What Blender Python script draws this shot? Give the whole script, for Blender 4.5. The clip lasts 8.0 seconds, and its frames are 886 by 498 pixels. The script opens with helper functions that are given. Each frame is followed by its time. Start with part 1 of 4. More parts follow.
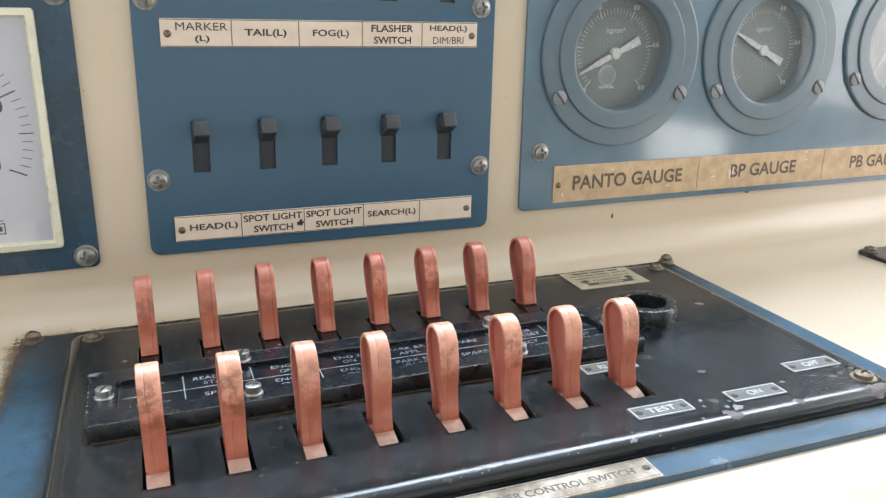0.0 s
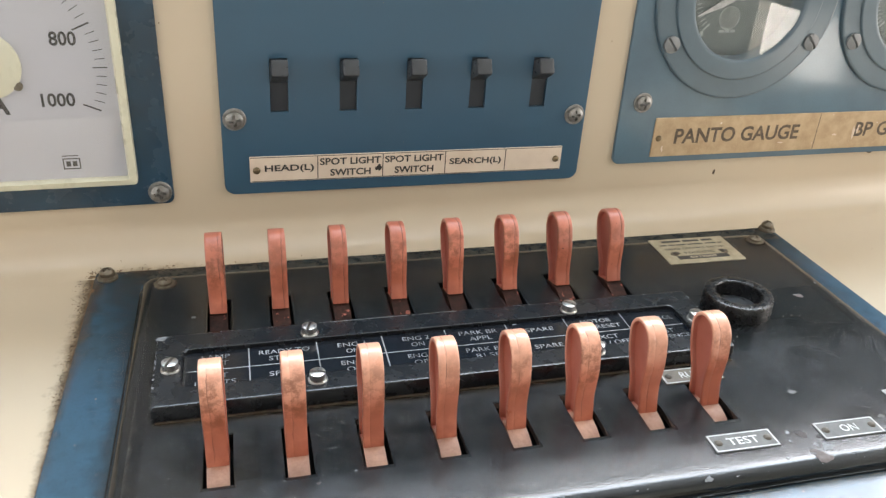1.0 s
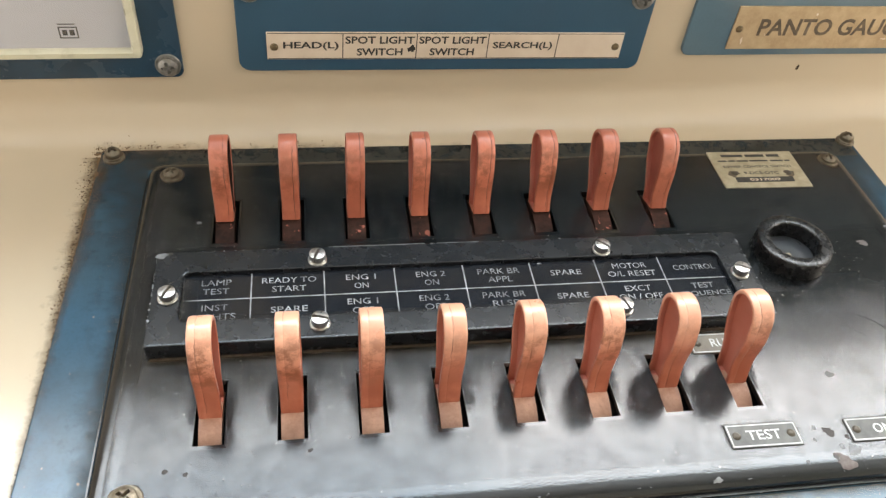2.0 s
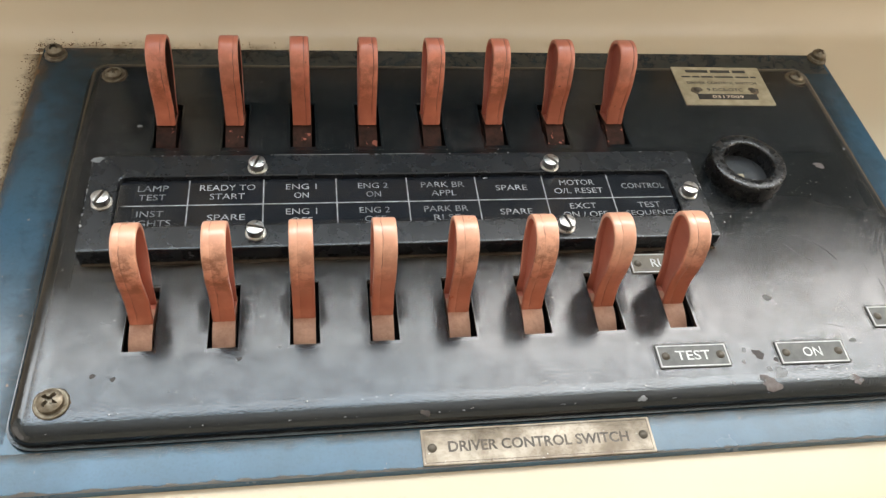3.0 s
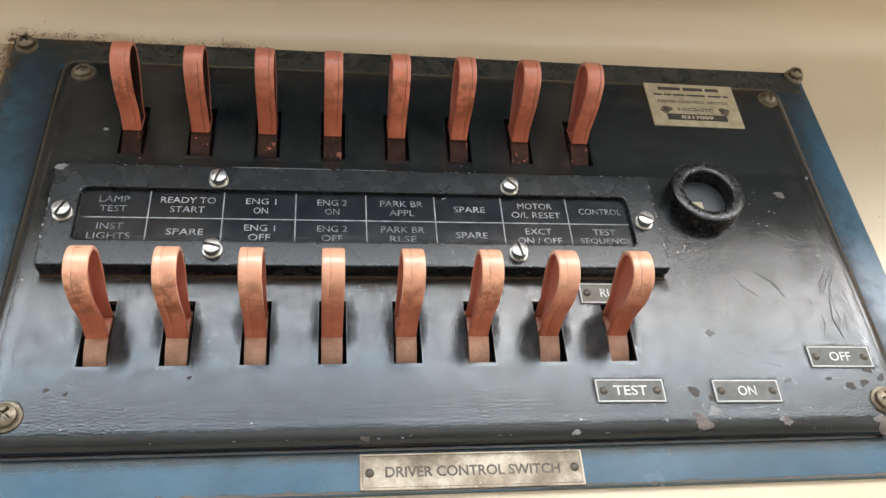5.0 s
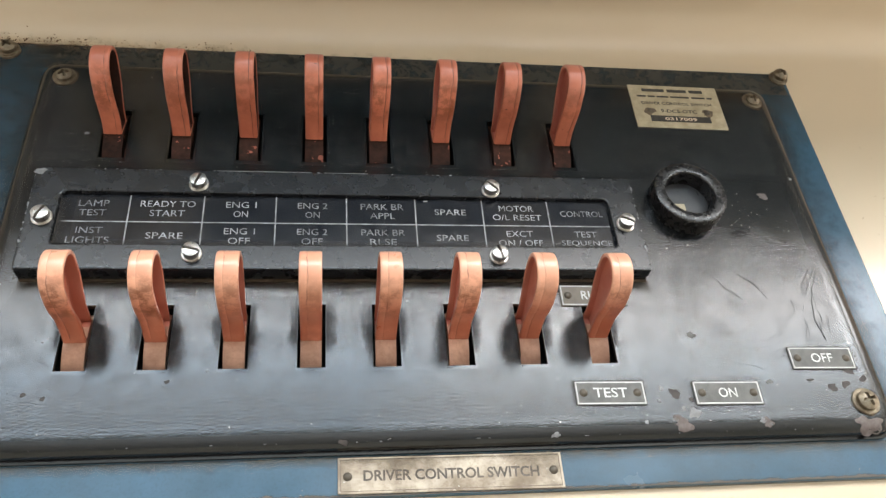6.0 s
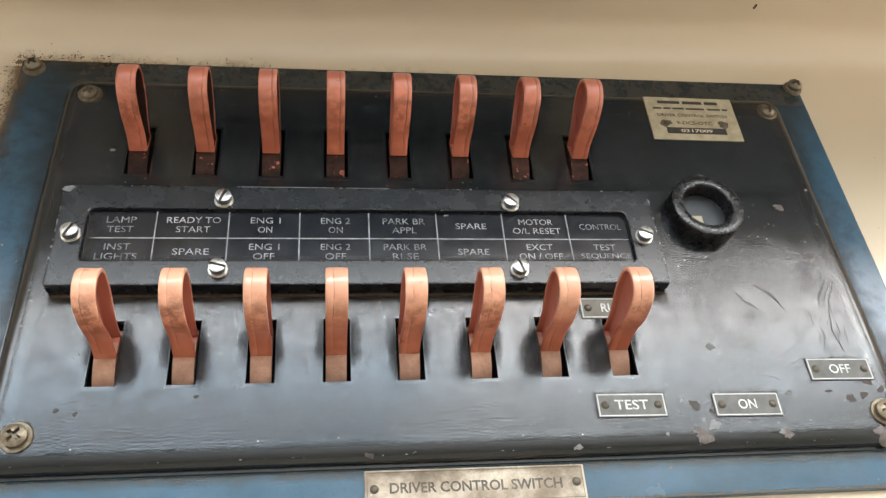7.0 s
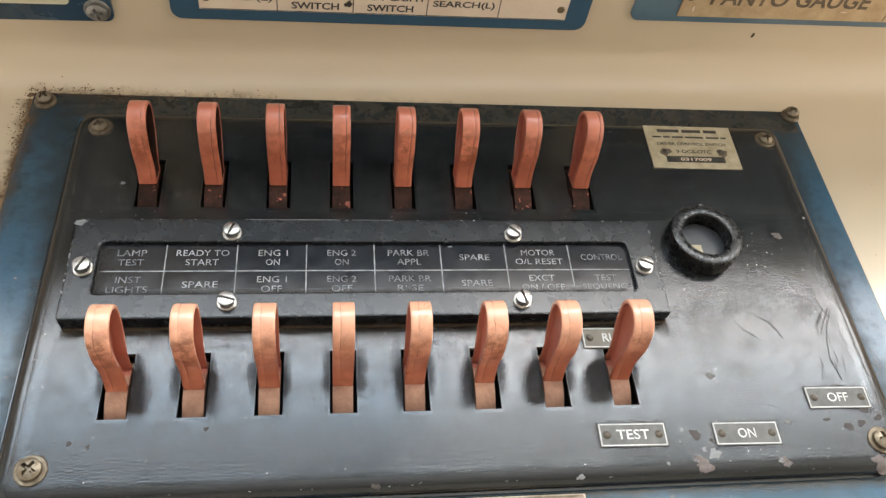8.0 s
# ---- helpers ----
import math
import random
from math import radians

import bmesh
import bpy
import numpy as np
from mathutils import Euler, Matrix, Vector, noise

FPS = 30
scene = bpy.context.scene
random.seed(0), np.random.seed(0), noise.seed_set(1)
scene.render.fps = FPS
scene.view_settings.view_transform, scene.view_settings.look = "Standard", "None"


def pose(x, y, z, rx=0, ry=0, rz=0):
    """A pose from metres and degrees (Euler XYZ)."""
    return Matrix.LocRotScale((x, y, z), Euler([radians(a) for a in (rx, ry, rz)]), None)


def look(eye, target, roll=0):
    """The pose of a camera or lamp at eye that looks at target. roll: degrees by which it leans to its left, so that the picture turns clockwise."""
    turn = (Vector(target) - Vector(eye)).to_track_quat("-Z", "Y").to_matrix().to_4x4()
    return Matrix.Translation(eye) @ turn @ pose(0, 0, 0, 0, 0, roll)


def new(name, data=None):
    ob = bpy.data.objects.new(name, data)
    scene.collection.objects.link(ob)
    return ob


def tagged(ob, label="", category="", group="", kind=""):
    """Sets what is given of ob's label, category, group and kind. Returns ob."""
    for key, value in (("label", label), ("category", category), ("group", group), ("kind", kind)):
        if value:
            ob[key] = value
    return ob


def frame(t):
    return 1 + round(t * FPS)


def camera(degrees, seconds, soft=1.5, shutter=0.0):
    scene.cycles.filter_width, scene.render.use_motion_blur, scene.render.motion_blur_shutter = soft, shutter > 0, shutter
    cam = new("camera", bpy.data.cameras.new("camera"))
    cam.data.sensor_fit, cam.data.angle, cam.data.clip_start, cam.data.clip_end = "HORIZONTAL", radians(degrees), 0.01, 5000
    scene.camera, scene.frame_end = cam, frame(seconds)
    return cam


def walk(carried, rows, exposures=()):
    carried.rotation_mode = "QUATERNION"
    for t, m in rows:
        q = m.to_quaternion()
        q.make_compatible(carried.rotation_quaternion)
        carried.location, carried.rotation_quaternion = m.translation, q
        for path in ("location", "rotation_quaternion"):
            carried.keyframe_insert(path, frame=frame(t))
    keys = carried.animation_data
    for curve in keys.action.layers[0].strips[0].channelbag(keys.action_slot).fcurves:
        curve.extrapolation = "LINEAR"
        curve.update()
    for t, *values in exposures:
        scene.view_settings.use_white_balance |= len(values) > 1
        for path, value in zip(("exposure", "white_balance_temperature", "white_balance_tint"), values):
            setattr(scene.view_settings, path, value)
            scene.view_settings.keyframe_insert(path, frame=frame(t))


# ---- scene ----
EXPOSURES = [(0.0, 0.29, 6350, 14), (1.2, 0.23, 6950, 15), (2.5, 0.24, 7550, 15), (2.8, 0.08, 7550, 15), (3.2, -0.25, 7600, 15), (3.5, -0.29, 7600, 15),
             (4.0, -0.2, 7550, 16), (5.2, -0.11, 7500, 16), (7.0, -0.05, 7600, 16), (8.0, 0.01, 7650, 17)]
cam = camera(57.88, 8.0, soft=1.35)
ROWS = [
    (0, (0.01091, -0.27554, 0.17282), (0.11208, -0.00768, 0.08331), 0.47),
    (0.5, (0.00832, -0.27113, 0.18148), (0.09529, -0.00347, 0.07758), 1.93),
    (0.8, (0.01342, -0.25324, 0.20605), (0.08981, 0.00994, 0.08397), 2.83),
    (1, (0.02237, -0.23114, 0.21830), (0.09133, 0.02548, 0.07906), 3.13),
    (1.2, (0.02652, -0.21246, 0.23130), (0.08790, 0.03512, 0.07338), 3.76),
    (2.3, (0.05587, -0.15890, 0.26010), (0.10010, 0.04262, 0.04232), 6.95),
    (2.5, (0.06189, -0.15949, 0.25884), (0.10597, 0.03883, 0.03810), 7.03),
    (2.8, (0.06728, -0.16401, 0.25942), (0.11182, 0.02718, 0.03257), 7.69),
    (3, (0.07055, -0.16130, 0.26004), (0.11596, 0.02215, 0.02705), 9.30),
    (3.2, (0.07688, -0.14985, 0.26914), (0.12216, 0.02599, 0.03033), 10.40),
    (3.5, (0.08910, -0.13416, 0.28102), (0.13547, 0.03639, 0.03861), 11.08),
    (3.7, (0.08986, -0.13222, 0.28130), (0.13573, 0.03495, 0.03645), 11.22),
    (4, (0.08809, -0.13458, 0.28576), (0.13310, 0.02941, 0.03861), 12.06),
    (4.5, (0.08646, -0.13772, 0.29196), (0.13074, 0.02744, 0.04546), 12.51),
    (5, (0.09021, -0.13828, 0.28952), (0.13439, 0.02641, 0.04270), 13.03),
    (5.2, (0.09406, -0.13809, 0.28955), (0.13840, 0.02712, 0.04309), 12.97),
    (6.3, (0.09898, -0.13880, 0.29151), (0.14302, 0.02698, 0.04538), 12.52),
    (6.5, (0.09502, -0.13806, 0.29304), (0.13977, 0.02797, 0.04722), 12.57),
    (7, (0.09121, -0.13600, 0.29663), (0.13316, 0.02994, 0.05025), 11.82),
    (7.5, (0.09031, -0.13219, 0.30618), (0.13216, 0.03488, 0.06055), 11.63),
    (8, (0.08919, -0.13072, 0.30822), (0.13052, 0.03746, 0.06325), 11.33),
]
walk(cam, [(t, look(eye, target, roll)) for t, eye, target, roll in ROWS], EXPOSURES)

# ---- world, daylight through the cab's openings ----
world = bpy.data.worlds.new("sky")
scene.world = world
world.use_nodes = True
wn = world.node_tree.nodes
sky = wn.new("ShaderNodeTexSky")
sky.sky_type = "NISHITA"
sky.sun_disc = False
sky.sun_elevation, sky.sun_rotation = radians(48), radians(200)
world.node_tree.links.new(sky.outputs[0], wn["Background"].inputs[0])
wn["Background"].inputs[1].default_value = 0.05

sun = new("sun", bpy.data.lights.new("sun", "SUN"))
sun.data.energy, sun.data.angle, sun.data.color = 1.0, radians(12), (1.0, 0.95, 0.88)
sun.matrix_world = look((0.6, -3, 3.4), (0, 0, 0))


def window_light(name, eye, target, w, h, watts, colour):
    """An area lamp in an opening, for the sky behind it."""
    ob = new(name, bpy.data.lights.new(name, "AREA"))
    ob.data.shape, ob.data.size, ob.data.size_y = "RECTANGLE", w, h
    ob.data.energy, ob.data.color = watts, colour
    ob.matrix_world = look(eye, target)
    return ob


# the windscreen: a pale horizon below, blue sky above
window_light("windscreen_horizon_west", (-0.275, 0.53, 0.645), (-0.275, -0.4, 0.60), 1.15, 0.68, 26, (0.78, 0.90, 1.0))
window_light("windscreen_horizon_east", (0.825, 0.53, 0.645), (0.825, -0.4, 0.60), 1.05, 0.68, 34, (0.86, 0.93, 1.0))
window_light("windscreen_sky_west", (-0.275, 0.53, 1.185), (-0.275, -0.4, 1.14), 1.15, 0.36, 15.5, (0.54, 0.77, 1.0))
window_light("windscreen_sky_east", (0.825, 0.53, 1.185), (0.825, -0.4, 1.14), 1.05, 0.36, 18, (0.67, 0.85, 1.0))
window_light("side_window_daylight", (1.58, -0.35, 0.45), (0, -0.35, 0.45), 0.8, 1.0, 10.8, (1.0, 0.97, 0.92))
window_light("door_daylight", (1.58, -1.13, -0.245), (0, -1.13, -0.245), 0.36, 0.17, 1.6, (1.0, 0.97, 0.89))
# fill lamp added in an assumed, unseen west opening
window_light("west_fill_light", (-1.18, -0.68, 0.52), (0, -0.68, 0.52), 1.45, 0.85, 7.0, (1.0, 0.98, 0.94))

# ---- materials ----
MM = 0.001


def material(name, colour, rough=0.5, metal=0.0, other=None, scale=60, amount=0.5, grain=900, bump=0.0, bump_scale=900,
             rough_spread=0.1, shine=0.5, coat_rough=0.03, speck=None, speck_scale=500, speck_cut=0.72, vary=0.0, coat=0.0, haze=0.0, seam=None, detail=4.0, fine_amount=0.35, worn_band=None):
    """A painted, moulded or metal surface: two scales of colour, uneven gloss, relief and small flecks of another colour."""
    m = bpy.data.materials.new(name)
    m.use_nodes = True
    nt = m.node_tree
    n, ln = nt.nodes, nt.links
    b = n["Principled BSDF"]
    tc = n.new("ShaderNodeTexCoord")
    place = tc.outputs["Object"]
    if vary:
        oi = n.new("ShaderNodeObjectInfo")
        shift = n.new("ShaderNodeVectorMath")
        shift.operation = "MULTIPLY_ADD"
        ln.new(oi.outputs["Random"], shift.inputs[0])
        shift.inputs[1].default_value = (3.1, 1.7, 2.3)
        ln.new(place, shift.inputs[2])
        place = shift.outputs[0]

    def noise_at(s, detail=4.0, rgh=0.6):
        t = n.new("ShaderNodeTexNoise")
        t.inputs["Scale"].default_value, t.inputs["Detail"].default_value, t.inputs["Roughness"].default_value = s, detail, rgh
        ln.new(place, t.inputs["Vector"])
        return t.outputs["Fac"]

    def ramp(src, lo, hi):
        r = n.new("ShaderNodeMapRange")
        r.interpolation_type = "SMOOTHSTEP"
        r.inputs["From Min"].default_value, r.inputs["From Max"].default_value = lo, hi
        ln.new(src, r.inputs["Value"])
        return r.outputs["Result"]

    def mix(fac, a, c):
        x = n.new("ShaderNodeMix")
        x.data_type = "RGBA"
        ln.new(fac, x.inputs[0])
        for s, v in ((x.inputs[6], a), (x.inputs[7], c)):
            if isinstance(v, tuple):
                s.default_value = (*v, 1)
            else:
                ln.new(v, s)
        return x.outputs[2]

    def times(src, k):
        x = n.new("ShaderNodeMath")
        x.operation = "MULTIPLY"
        ln.new(src, x.inputs[0])
        x.inputs[1].default_value = k
        return x.outputs[0]

    other = other or tuple(c * 0.75 for c in colour)
    big = times(ramp(noise_at(scale, detail), 0.25, 0.75), amount)
    col = mix(big, colour, other)
    fine = times(ramp(noise_at(grain, 2.0), 0.45, 0.75), amount * fine_amount)
    col = mix(fine, col, other)
    if speck:
        col = mix(ramp(noise_at(speck_scale, 3.0, 0.5), speck_cut, speck_cut + 0.02), col, speck)
    if haze:
        dusty = times(ramp(noise_at(34, 9.0, 0.78), 0.44, 0.76), haze)
        col = mix(dusty, col, (0.034, 0.038, 0.044))
    if seam is not None:
        # grime caught in the moulding seam, broken along its length, and smudges from fingers
        sep = n.new("ShaderNodeSeparateXYZ")
        ln.new(tc.outputs["Object"], sep.inputs[0])
        off = n.new("ShaderNodeMath")
        off.operation = "MULTIPLY_ADD"
        ln.new(noise_at(110, 3.0), off.inputs[0])
        off.inputs[1].default_value, off.inputs[2].default_value = 0.0022, -0.0011 - seam * 0.001
        dist = n.new("ShaderNodeMath")
        dist.operation = "ADD"
        ln.new(sep.outputs["X"], dist.inputs[0])
        ln.new(off.outputs[0], dist.inputs[1])
        gap = n.new("ShaderNodeMath")
        gap.operation = "ABSOLUTE"
        ln.new(dist.outputs[0], gap.inputs[0])
        line = n.new("ShaderNodeMath")
        line.operation = "MULTIPLY"
        ln.new(ramp(gap.outputs[0], 0.00026, 0.00006), line.inputs[0])
        ln.new(ramp(noise_at(75, 2.0), *((0.36, 0.5) if seam > 0 else (0.47, 0.60))), line.inputs[1])
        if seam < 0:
            # windscreen light painted onto the front row's heads, paler with height
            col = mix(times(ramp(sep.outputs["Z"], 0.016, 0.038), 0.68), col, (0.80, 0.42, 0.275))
        col = mix(times(line.outputs[0], 0.9 if seam > 0 else 0.6), col, (0.10, 0.035, 0.022))
        # grime in the neck, with some painted shade, darker towards the plate
        neck = n.new("ShaderNodeMath")
        neck.operation = "MULTIPLY"
        ln.new(ramp(sep.outputs["Z"], 0.020, 0.002), neck.inputs[0])
        ln.new(ramp(noise_at(90, 4.0, 0.6), 0.25, 0.6), neck.inputs[1])
        col = mix(times(neck.outputs[0], 0.65), col, (0.34, 0.088, 0.048))
        # finger grime in the middle of the front face, more on some levers than on others
        spot = n.new("ShaderNodeVectorMath")
        spot.operation = "DISTANCE"
        ln.new(tc.outputs["Object"], spot.inputs[0])
        spot.inputs[1].default_value = (0.0004, 0.014, 0.026) if seam < 0 else (0.0, 0.017, 0.026)
        both = n.new("ShaderNodeMath")
        both.operation = "MULTIPLY"
        ln.new(ramp(spot.outputs["Value"], 0.018, 0.004), both.inputs[0])
        ln.new(ramp(noise_at(170, 6.0, 0.72), 0.40, 0.60), both.inputs[1])
        some = n.new("ShaderNodeMath")
        some.operation = "MULTIPLY"
        ln.new(both.outputs[0], some.inputs[0])
        ln.new(ramp(oi.outputs["Random"], -0.4, 0.6), some.inputs[1])
        col = mix(times(some.outputs[0], 0.85), col, (0.22, 0.064, 0.028))
    if vary:
        hs = n.new("ShaderNodeHueSaturation")
        ln.new(ramp(oi.outputs["Random"], 0.0, 1.0), hs.inputs["Value"])
        r = hs.inputs["Value"].links[0].from_node
        r.inputs["To Min"].default_value, r.inputs["To Max"].default_value = 1 - vary, 1 + vary
        ln.new(col, hs.inputs["Color"])
        col = hs.outputs[0]
    ln.new(col, b.inputs["Base Color"])
    rr = n.new("ShaderNodeMapRange")
    rr.inputs["From Min"].default_value, rr.inputs["From Max"].default_value = 0.3, 0.7
    rr.inputs["To Min"].default_value, rr.inputs["To Max"].default_value = max(0.02, rough - rough_spread), rough + rough_spread
    ln.new(noise_at(scale * 2.3), rr.inputs["Value"])
    ln.new(rr.outputs["Result"], b.inputs["Roughness"])
    if haze:
        add = n.new("ShaderNodeMath")
        add.operation = "MULTIPLY_ADD"
        ln.new(dusty, add.inputs[0])
        add.inputs[1].default_value = 0.4
        ln.new(rr.outputs["Result"], add.inputs[2])
        ln.new(add.outputs[0], b.inputs["Roughness"])
    b.inputs["Metallic"].default_value = metal
    b.inputs["Specular IOR Level"].default_value = shine
    b.inputs["Coat Weight"].default_value, b.inputs["Coat Roughness"].default_value = coat, coat_rough
    if bump:
        bp = n.new("ShaderNodeBump")
        worn = ramp(noise_at(22, 2.0), 0.35, 0.65)
        worn.node.inputs["To Min"].default_value, worn.node.inputs["To Max"].default_value = bump * 0.5, bump * 1.15
        if worn_band:
            # relief rubbed down by hands in a band across the plate
            yy, off, far, both = n.new("ShaderNodeSeparateXYZ"), n.new("ShaderNodeMath"), n.new("ShaderNodeMath"), n.new("ShaderNodeMath")
            ln.new(tc.outputs["Object"], yy.inputs[0])
            off.operation, far.operation, both.operation = "SUBTRACT", "ABSOLUTE", "MULTIPLY"
            ln.new(yy.outputs["Y"], off.inputs[0])
            off.inputs[1].default_value = worn_band[0]
            ln.new(off.outputs[0], far.inputs[0])
            keep = ramp(far.outputs[0], worn_band[1] - 0.006, worn_band[1] + 0.006)
            keep.node.inputs["To Min"].default_value = 0.5
            ln.new(keep, both.inputs[0])
            ln.new(worn, both.inputs[1])
            worn = both.outputs[0]
        ln.new(worn, bp.inputs["Strength"])
        bp.inputs["Distance"].default_value = 0.0004
        ln.new(noise_at(bump_scale, 1.0), bp.inputs["Height"])
        ln.new(bp.outputs[0], b.inputs["Normal"])
    return m


def glass_material(name, rough=0.0):
    m = bpy.data.materials.new(name)
    m.use_nodes = True
    n, ln = m.node_tree.nodes, m.node_tree.links
    n.remove(n["Principled BSDF"])
    tr, gl, mx = n.new("ShaderNodeBsdfTransparent"), n.new("ShaderNodeBsdfGlossy"), n.new("ShaderNodeMixShader")
    gl.inputs["Roughness"].default_value = rough
    mx.inputs[0].default_value = 0.045
    ln.new(tr.outputs[0], mx.inputs[1])
    ln.new(gl.outputs[0], mx.inputs[2])
    ln.new(mx.outputs[0], n["Material Output"].inputs[0])
    return m


CREAM = material("cream_gelcoat", (0.565, 0.462, 0.338), 0.26, other=(0.53, 0.424, 0.300), scale=9, amount=0.5, detail=1.0, fine_amount=0.0, rough_spread=0.0, coat=0.35, coat_rough=0.1)
BLUE = material("blue_paint", (0.033, 0.090, 0.143), 0.36, coat=0.3, coat_rough=0.2, other=(0.034, 0.078, 0.120), scale=18, amount=0.5, rough_spread=0.04, bump=0.12, bump_scale=700,
                speck=(0.16, 0.15, 0.13), speck_scale=420, speck_cut=0.76)
BASE_BLUE = material("dark_blue_paint", (0.034, 0.096, 0.152), 0.22, rough_spread=0.06, other=(0.024, 0.052, 0.070), scale=22, amount=0.75, bump=0.07, bump_scale=700,
                     speck=(0.2, 0.19, 0.17), speck_scale=380, speck_cut=0.75)
# paler than BLUE: glare over the gauge panel is put into the base colour
GAUGE_BLUE = material("glossy_blue_paint", (0.088, 0.160, 0.208), 0.34, coat=0.9, coat_rough=0.09, other=(0.05, 0.08, 0.11), scale=18, amount=0.5, rough_spread=0.04, bump=0.16, bump_scale=650)
NAVY = material("navy_paint", (0.026, 0.066, 0.108), 0.26, other=(0.022, 0.034, 0.045), scale=18, amount=0.8)
BLACK = material("black_hammer_paint", (0.0056, 0.0066, 0.0069), 0.14, other=(0.0082, 0.0094, 0.0102), scale=26, amount=0.7, grain=600, bump=0.24, bump_scale=1150, worn_band=(0.017, 0.026), shine=0.6, haze=0.2,
                 rough_spread=0.045, speck=(0.22, 0.215, 0.21), speck_scale=420, speck_cut=0.755)
BLACK_STRIP = material("black_strip_paint", (0.0085, 0.0100, 0.0122), 0.27, shine=0.55, other=(0.0112, 0.0122, 0.0138), scale=45, amount=0.5, rough_spread=0.04, bump=0.12, bump_scale=900,
                       speck=(0.35, 0.34, 0.33), speck_scale=420, speck_cut=0.775)
LAMINATE = material("black_laminate", (0.0075, 0.010, 0.015), 0.16, other=(0.013, 0.013, 0.014), scale=60, amount=0.6, rough_spread=0.05, shine=0.55)
# front levers; a seam below zero also paints light on their heads
TOPLIT_SALMON = material("toplit_salmon_plastic", (0.57, 0.190, 0.118), 0.36, other=(0.43, 0.118, 0.066), scale=45, amount=0.8, detail=1.5, fine_amount=0.15, grain=300, bump=0.06, bump_scale=500,
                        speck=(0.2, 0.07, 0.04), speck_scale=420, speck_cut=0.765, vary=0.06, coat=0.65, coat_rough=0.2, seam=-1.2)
SALMON = material("salmon_plastic", (0.58, 0.18, 0.108), 0.38, other=(0.42, 0.115, 0.068), scale=45, amount=0.75, detail=1.5, fine_amount=0.15, grain=300, bump=0.06, bump_scale=500,
                  speck=(0.12, 0.04, 0.025), speck_scale=420, speck_cut=0.74, vary=0.08, coat=0.6, coat_rough=0.24, seam=1.9)
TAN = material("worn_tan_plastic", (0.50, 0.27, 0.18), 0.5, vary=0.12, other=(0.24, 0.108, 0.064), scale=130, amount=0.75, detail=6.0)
# rear rockers: near-black brown with salmon flecks
DARK_FLECKED = material("dark_flecked_plastic", (0.014, 0.009, 0.007), 0.75, other=(0.062, 0.025, 0.018), scale=190, amount=0.9, speck=(0.30, 0.10, 0.07), speck_scale=330, speck_cut=0.64, vary=0.3, shine=0.15)
WEB = material("recessed_salmon_plastic", (0.44, 0.135, 0.088), 0.4, other=(0.36, 0.098, 0.06), scale=60, amount=0.6, detail=2.0, bump=0.05, bump_scale=500, vary=0.06)
REAR_WEB = material("dull_salmon_plastic", (0.42, 0.115, 0.078), 0.45, other=(0.30, 0.075, 0.05), scale=60, amount=0.6, detail=2.0, bump=0.05, bump_scale=500, vary=0.08)
# near-black brown paints the shade inside the rear levers' hollows
HOLLOW = material("hollow_shade", (0.05, 0.017, 0.011), 0.7, other=(0.012, 0.006, 0.005), scale=160, amount=0.8, shine=0.2)
DARK = material("dark_cavity", (0.005, 0.005, 0.005), 0.9, amount=0.2, shine=0.1)
STEEL = material("bright_steel", (0.55, 0.53, 0.50), 0.33, 1.0, other=(0.34, 0.32, 0.29), scale=400, amount=0.5)
DULL = material("dull_steel", (0.23, 0.195, 0.145), 0.45, 0.7, other=(0.09, 0.062, 0.036), scale=350, amount=0.8, bump=0.2, bump_scale=1500)
LABEL = material("cream_label", (0.72, 0.60, 0.48), 0.45, other=(0.60, 0.47, 0.36), scale=50, amount=0.6)
BRONZE = material("tarnished_label", (0.42, 0.29, 0.17), 0.42, 0.25, other=(0.60, 0.45, 0.28), scale=90, amount=0.8, speck=(0.8, 0.72, 0.6), speck_scale=300, speck_cut=0.74)
ALU = material("scratched_aluminium", (0.52, 0.45, 0.32), 0.42, 0.15, other=(0.30, 0.24, 0.15), scale=150, amount=0.75, bump=0.1, bump_scale=900)
WORN_ALU = material("worn_aluminium", (0.50, 0.43, 0.34), 0.5, 0.1, other=(0.13, 0.090, 0.052), scale=55, amount=0.95, detail=9.0, bump=0.15, bump_scale=900, speck=(0.5, 0.47, 0.4), speck_scale=500, speck_cut=0.7)
GREYPLATE = material("grey_engraved_plate", (0.045, 0.046, 0.043), 0.5, 0.0, other=(0.11, 0.11, 0.10), scale=160, amount=0.7)
RUN_PLATE = material("brown_engraved_plate", (0.085, 0.07, 0.05), 0.5, 0.0, other=(0.15, 0.125, 0.09), scale=160, amount=0.7)
WHITE_INK = material("white_ink", (0.58, 0.58, 0.565), 0.5, other=(0.30, 0.30, 0.29), scale=350, amount=0.8)
FADED_INK = material("faded_white_ink", (0.26, 0.27, 0.28), 0.55, other=(0.04, 0.04, 0.04), scale=260, amount=0.95)
WORN_INK = material("worn_white_ink", (0.37, 0.38, 0.39), 0.55, other=(0.12, 0.12, 0.12), scale=220, amount=0.9)
SCALE_INK = material("pale_scale_ink", (0.36, 0.39, 0.37), 0.6, amount=0.3)
SCRATCH = material("dark_scratch", (0.042, 0.043, 0.045), 0.6, amount=0.4, shine=0.25)
BLACK_INK = material("black_ink", (0.02, 0.019, 0.018), 0.5, other=(0.07, 0.06, 0.05), scale=300, amount=0.5)
WORN_BLACK_INK = material("worn_black_ink", (0.040, 0.034, 0.028), 0.6, other=(0.14, 0.112, 0.085), scale=120, amount=0.75)
DIAL_WHITE = material("white_dial", (0.47, 0.465, 0.50), 0.5, amount=0.1, other=(0.5, 0.5, 0.53))
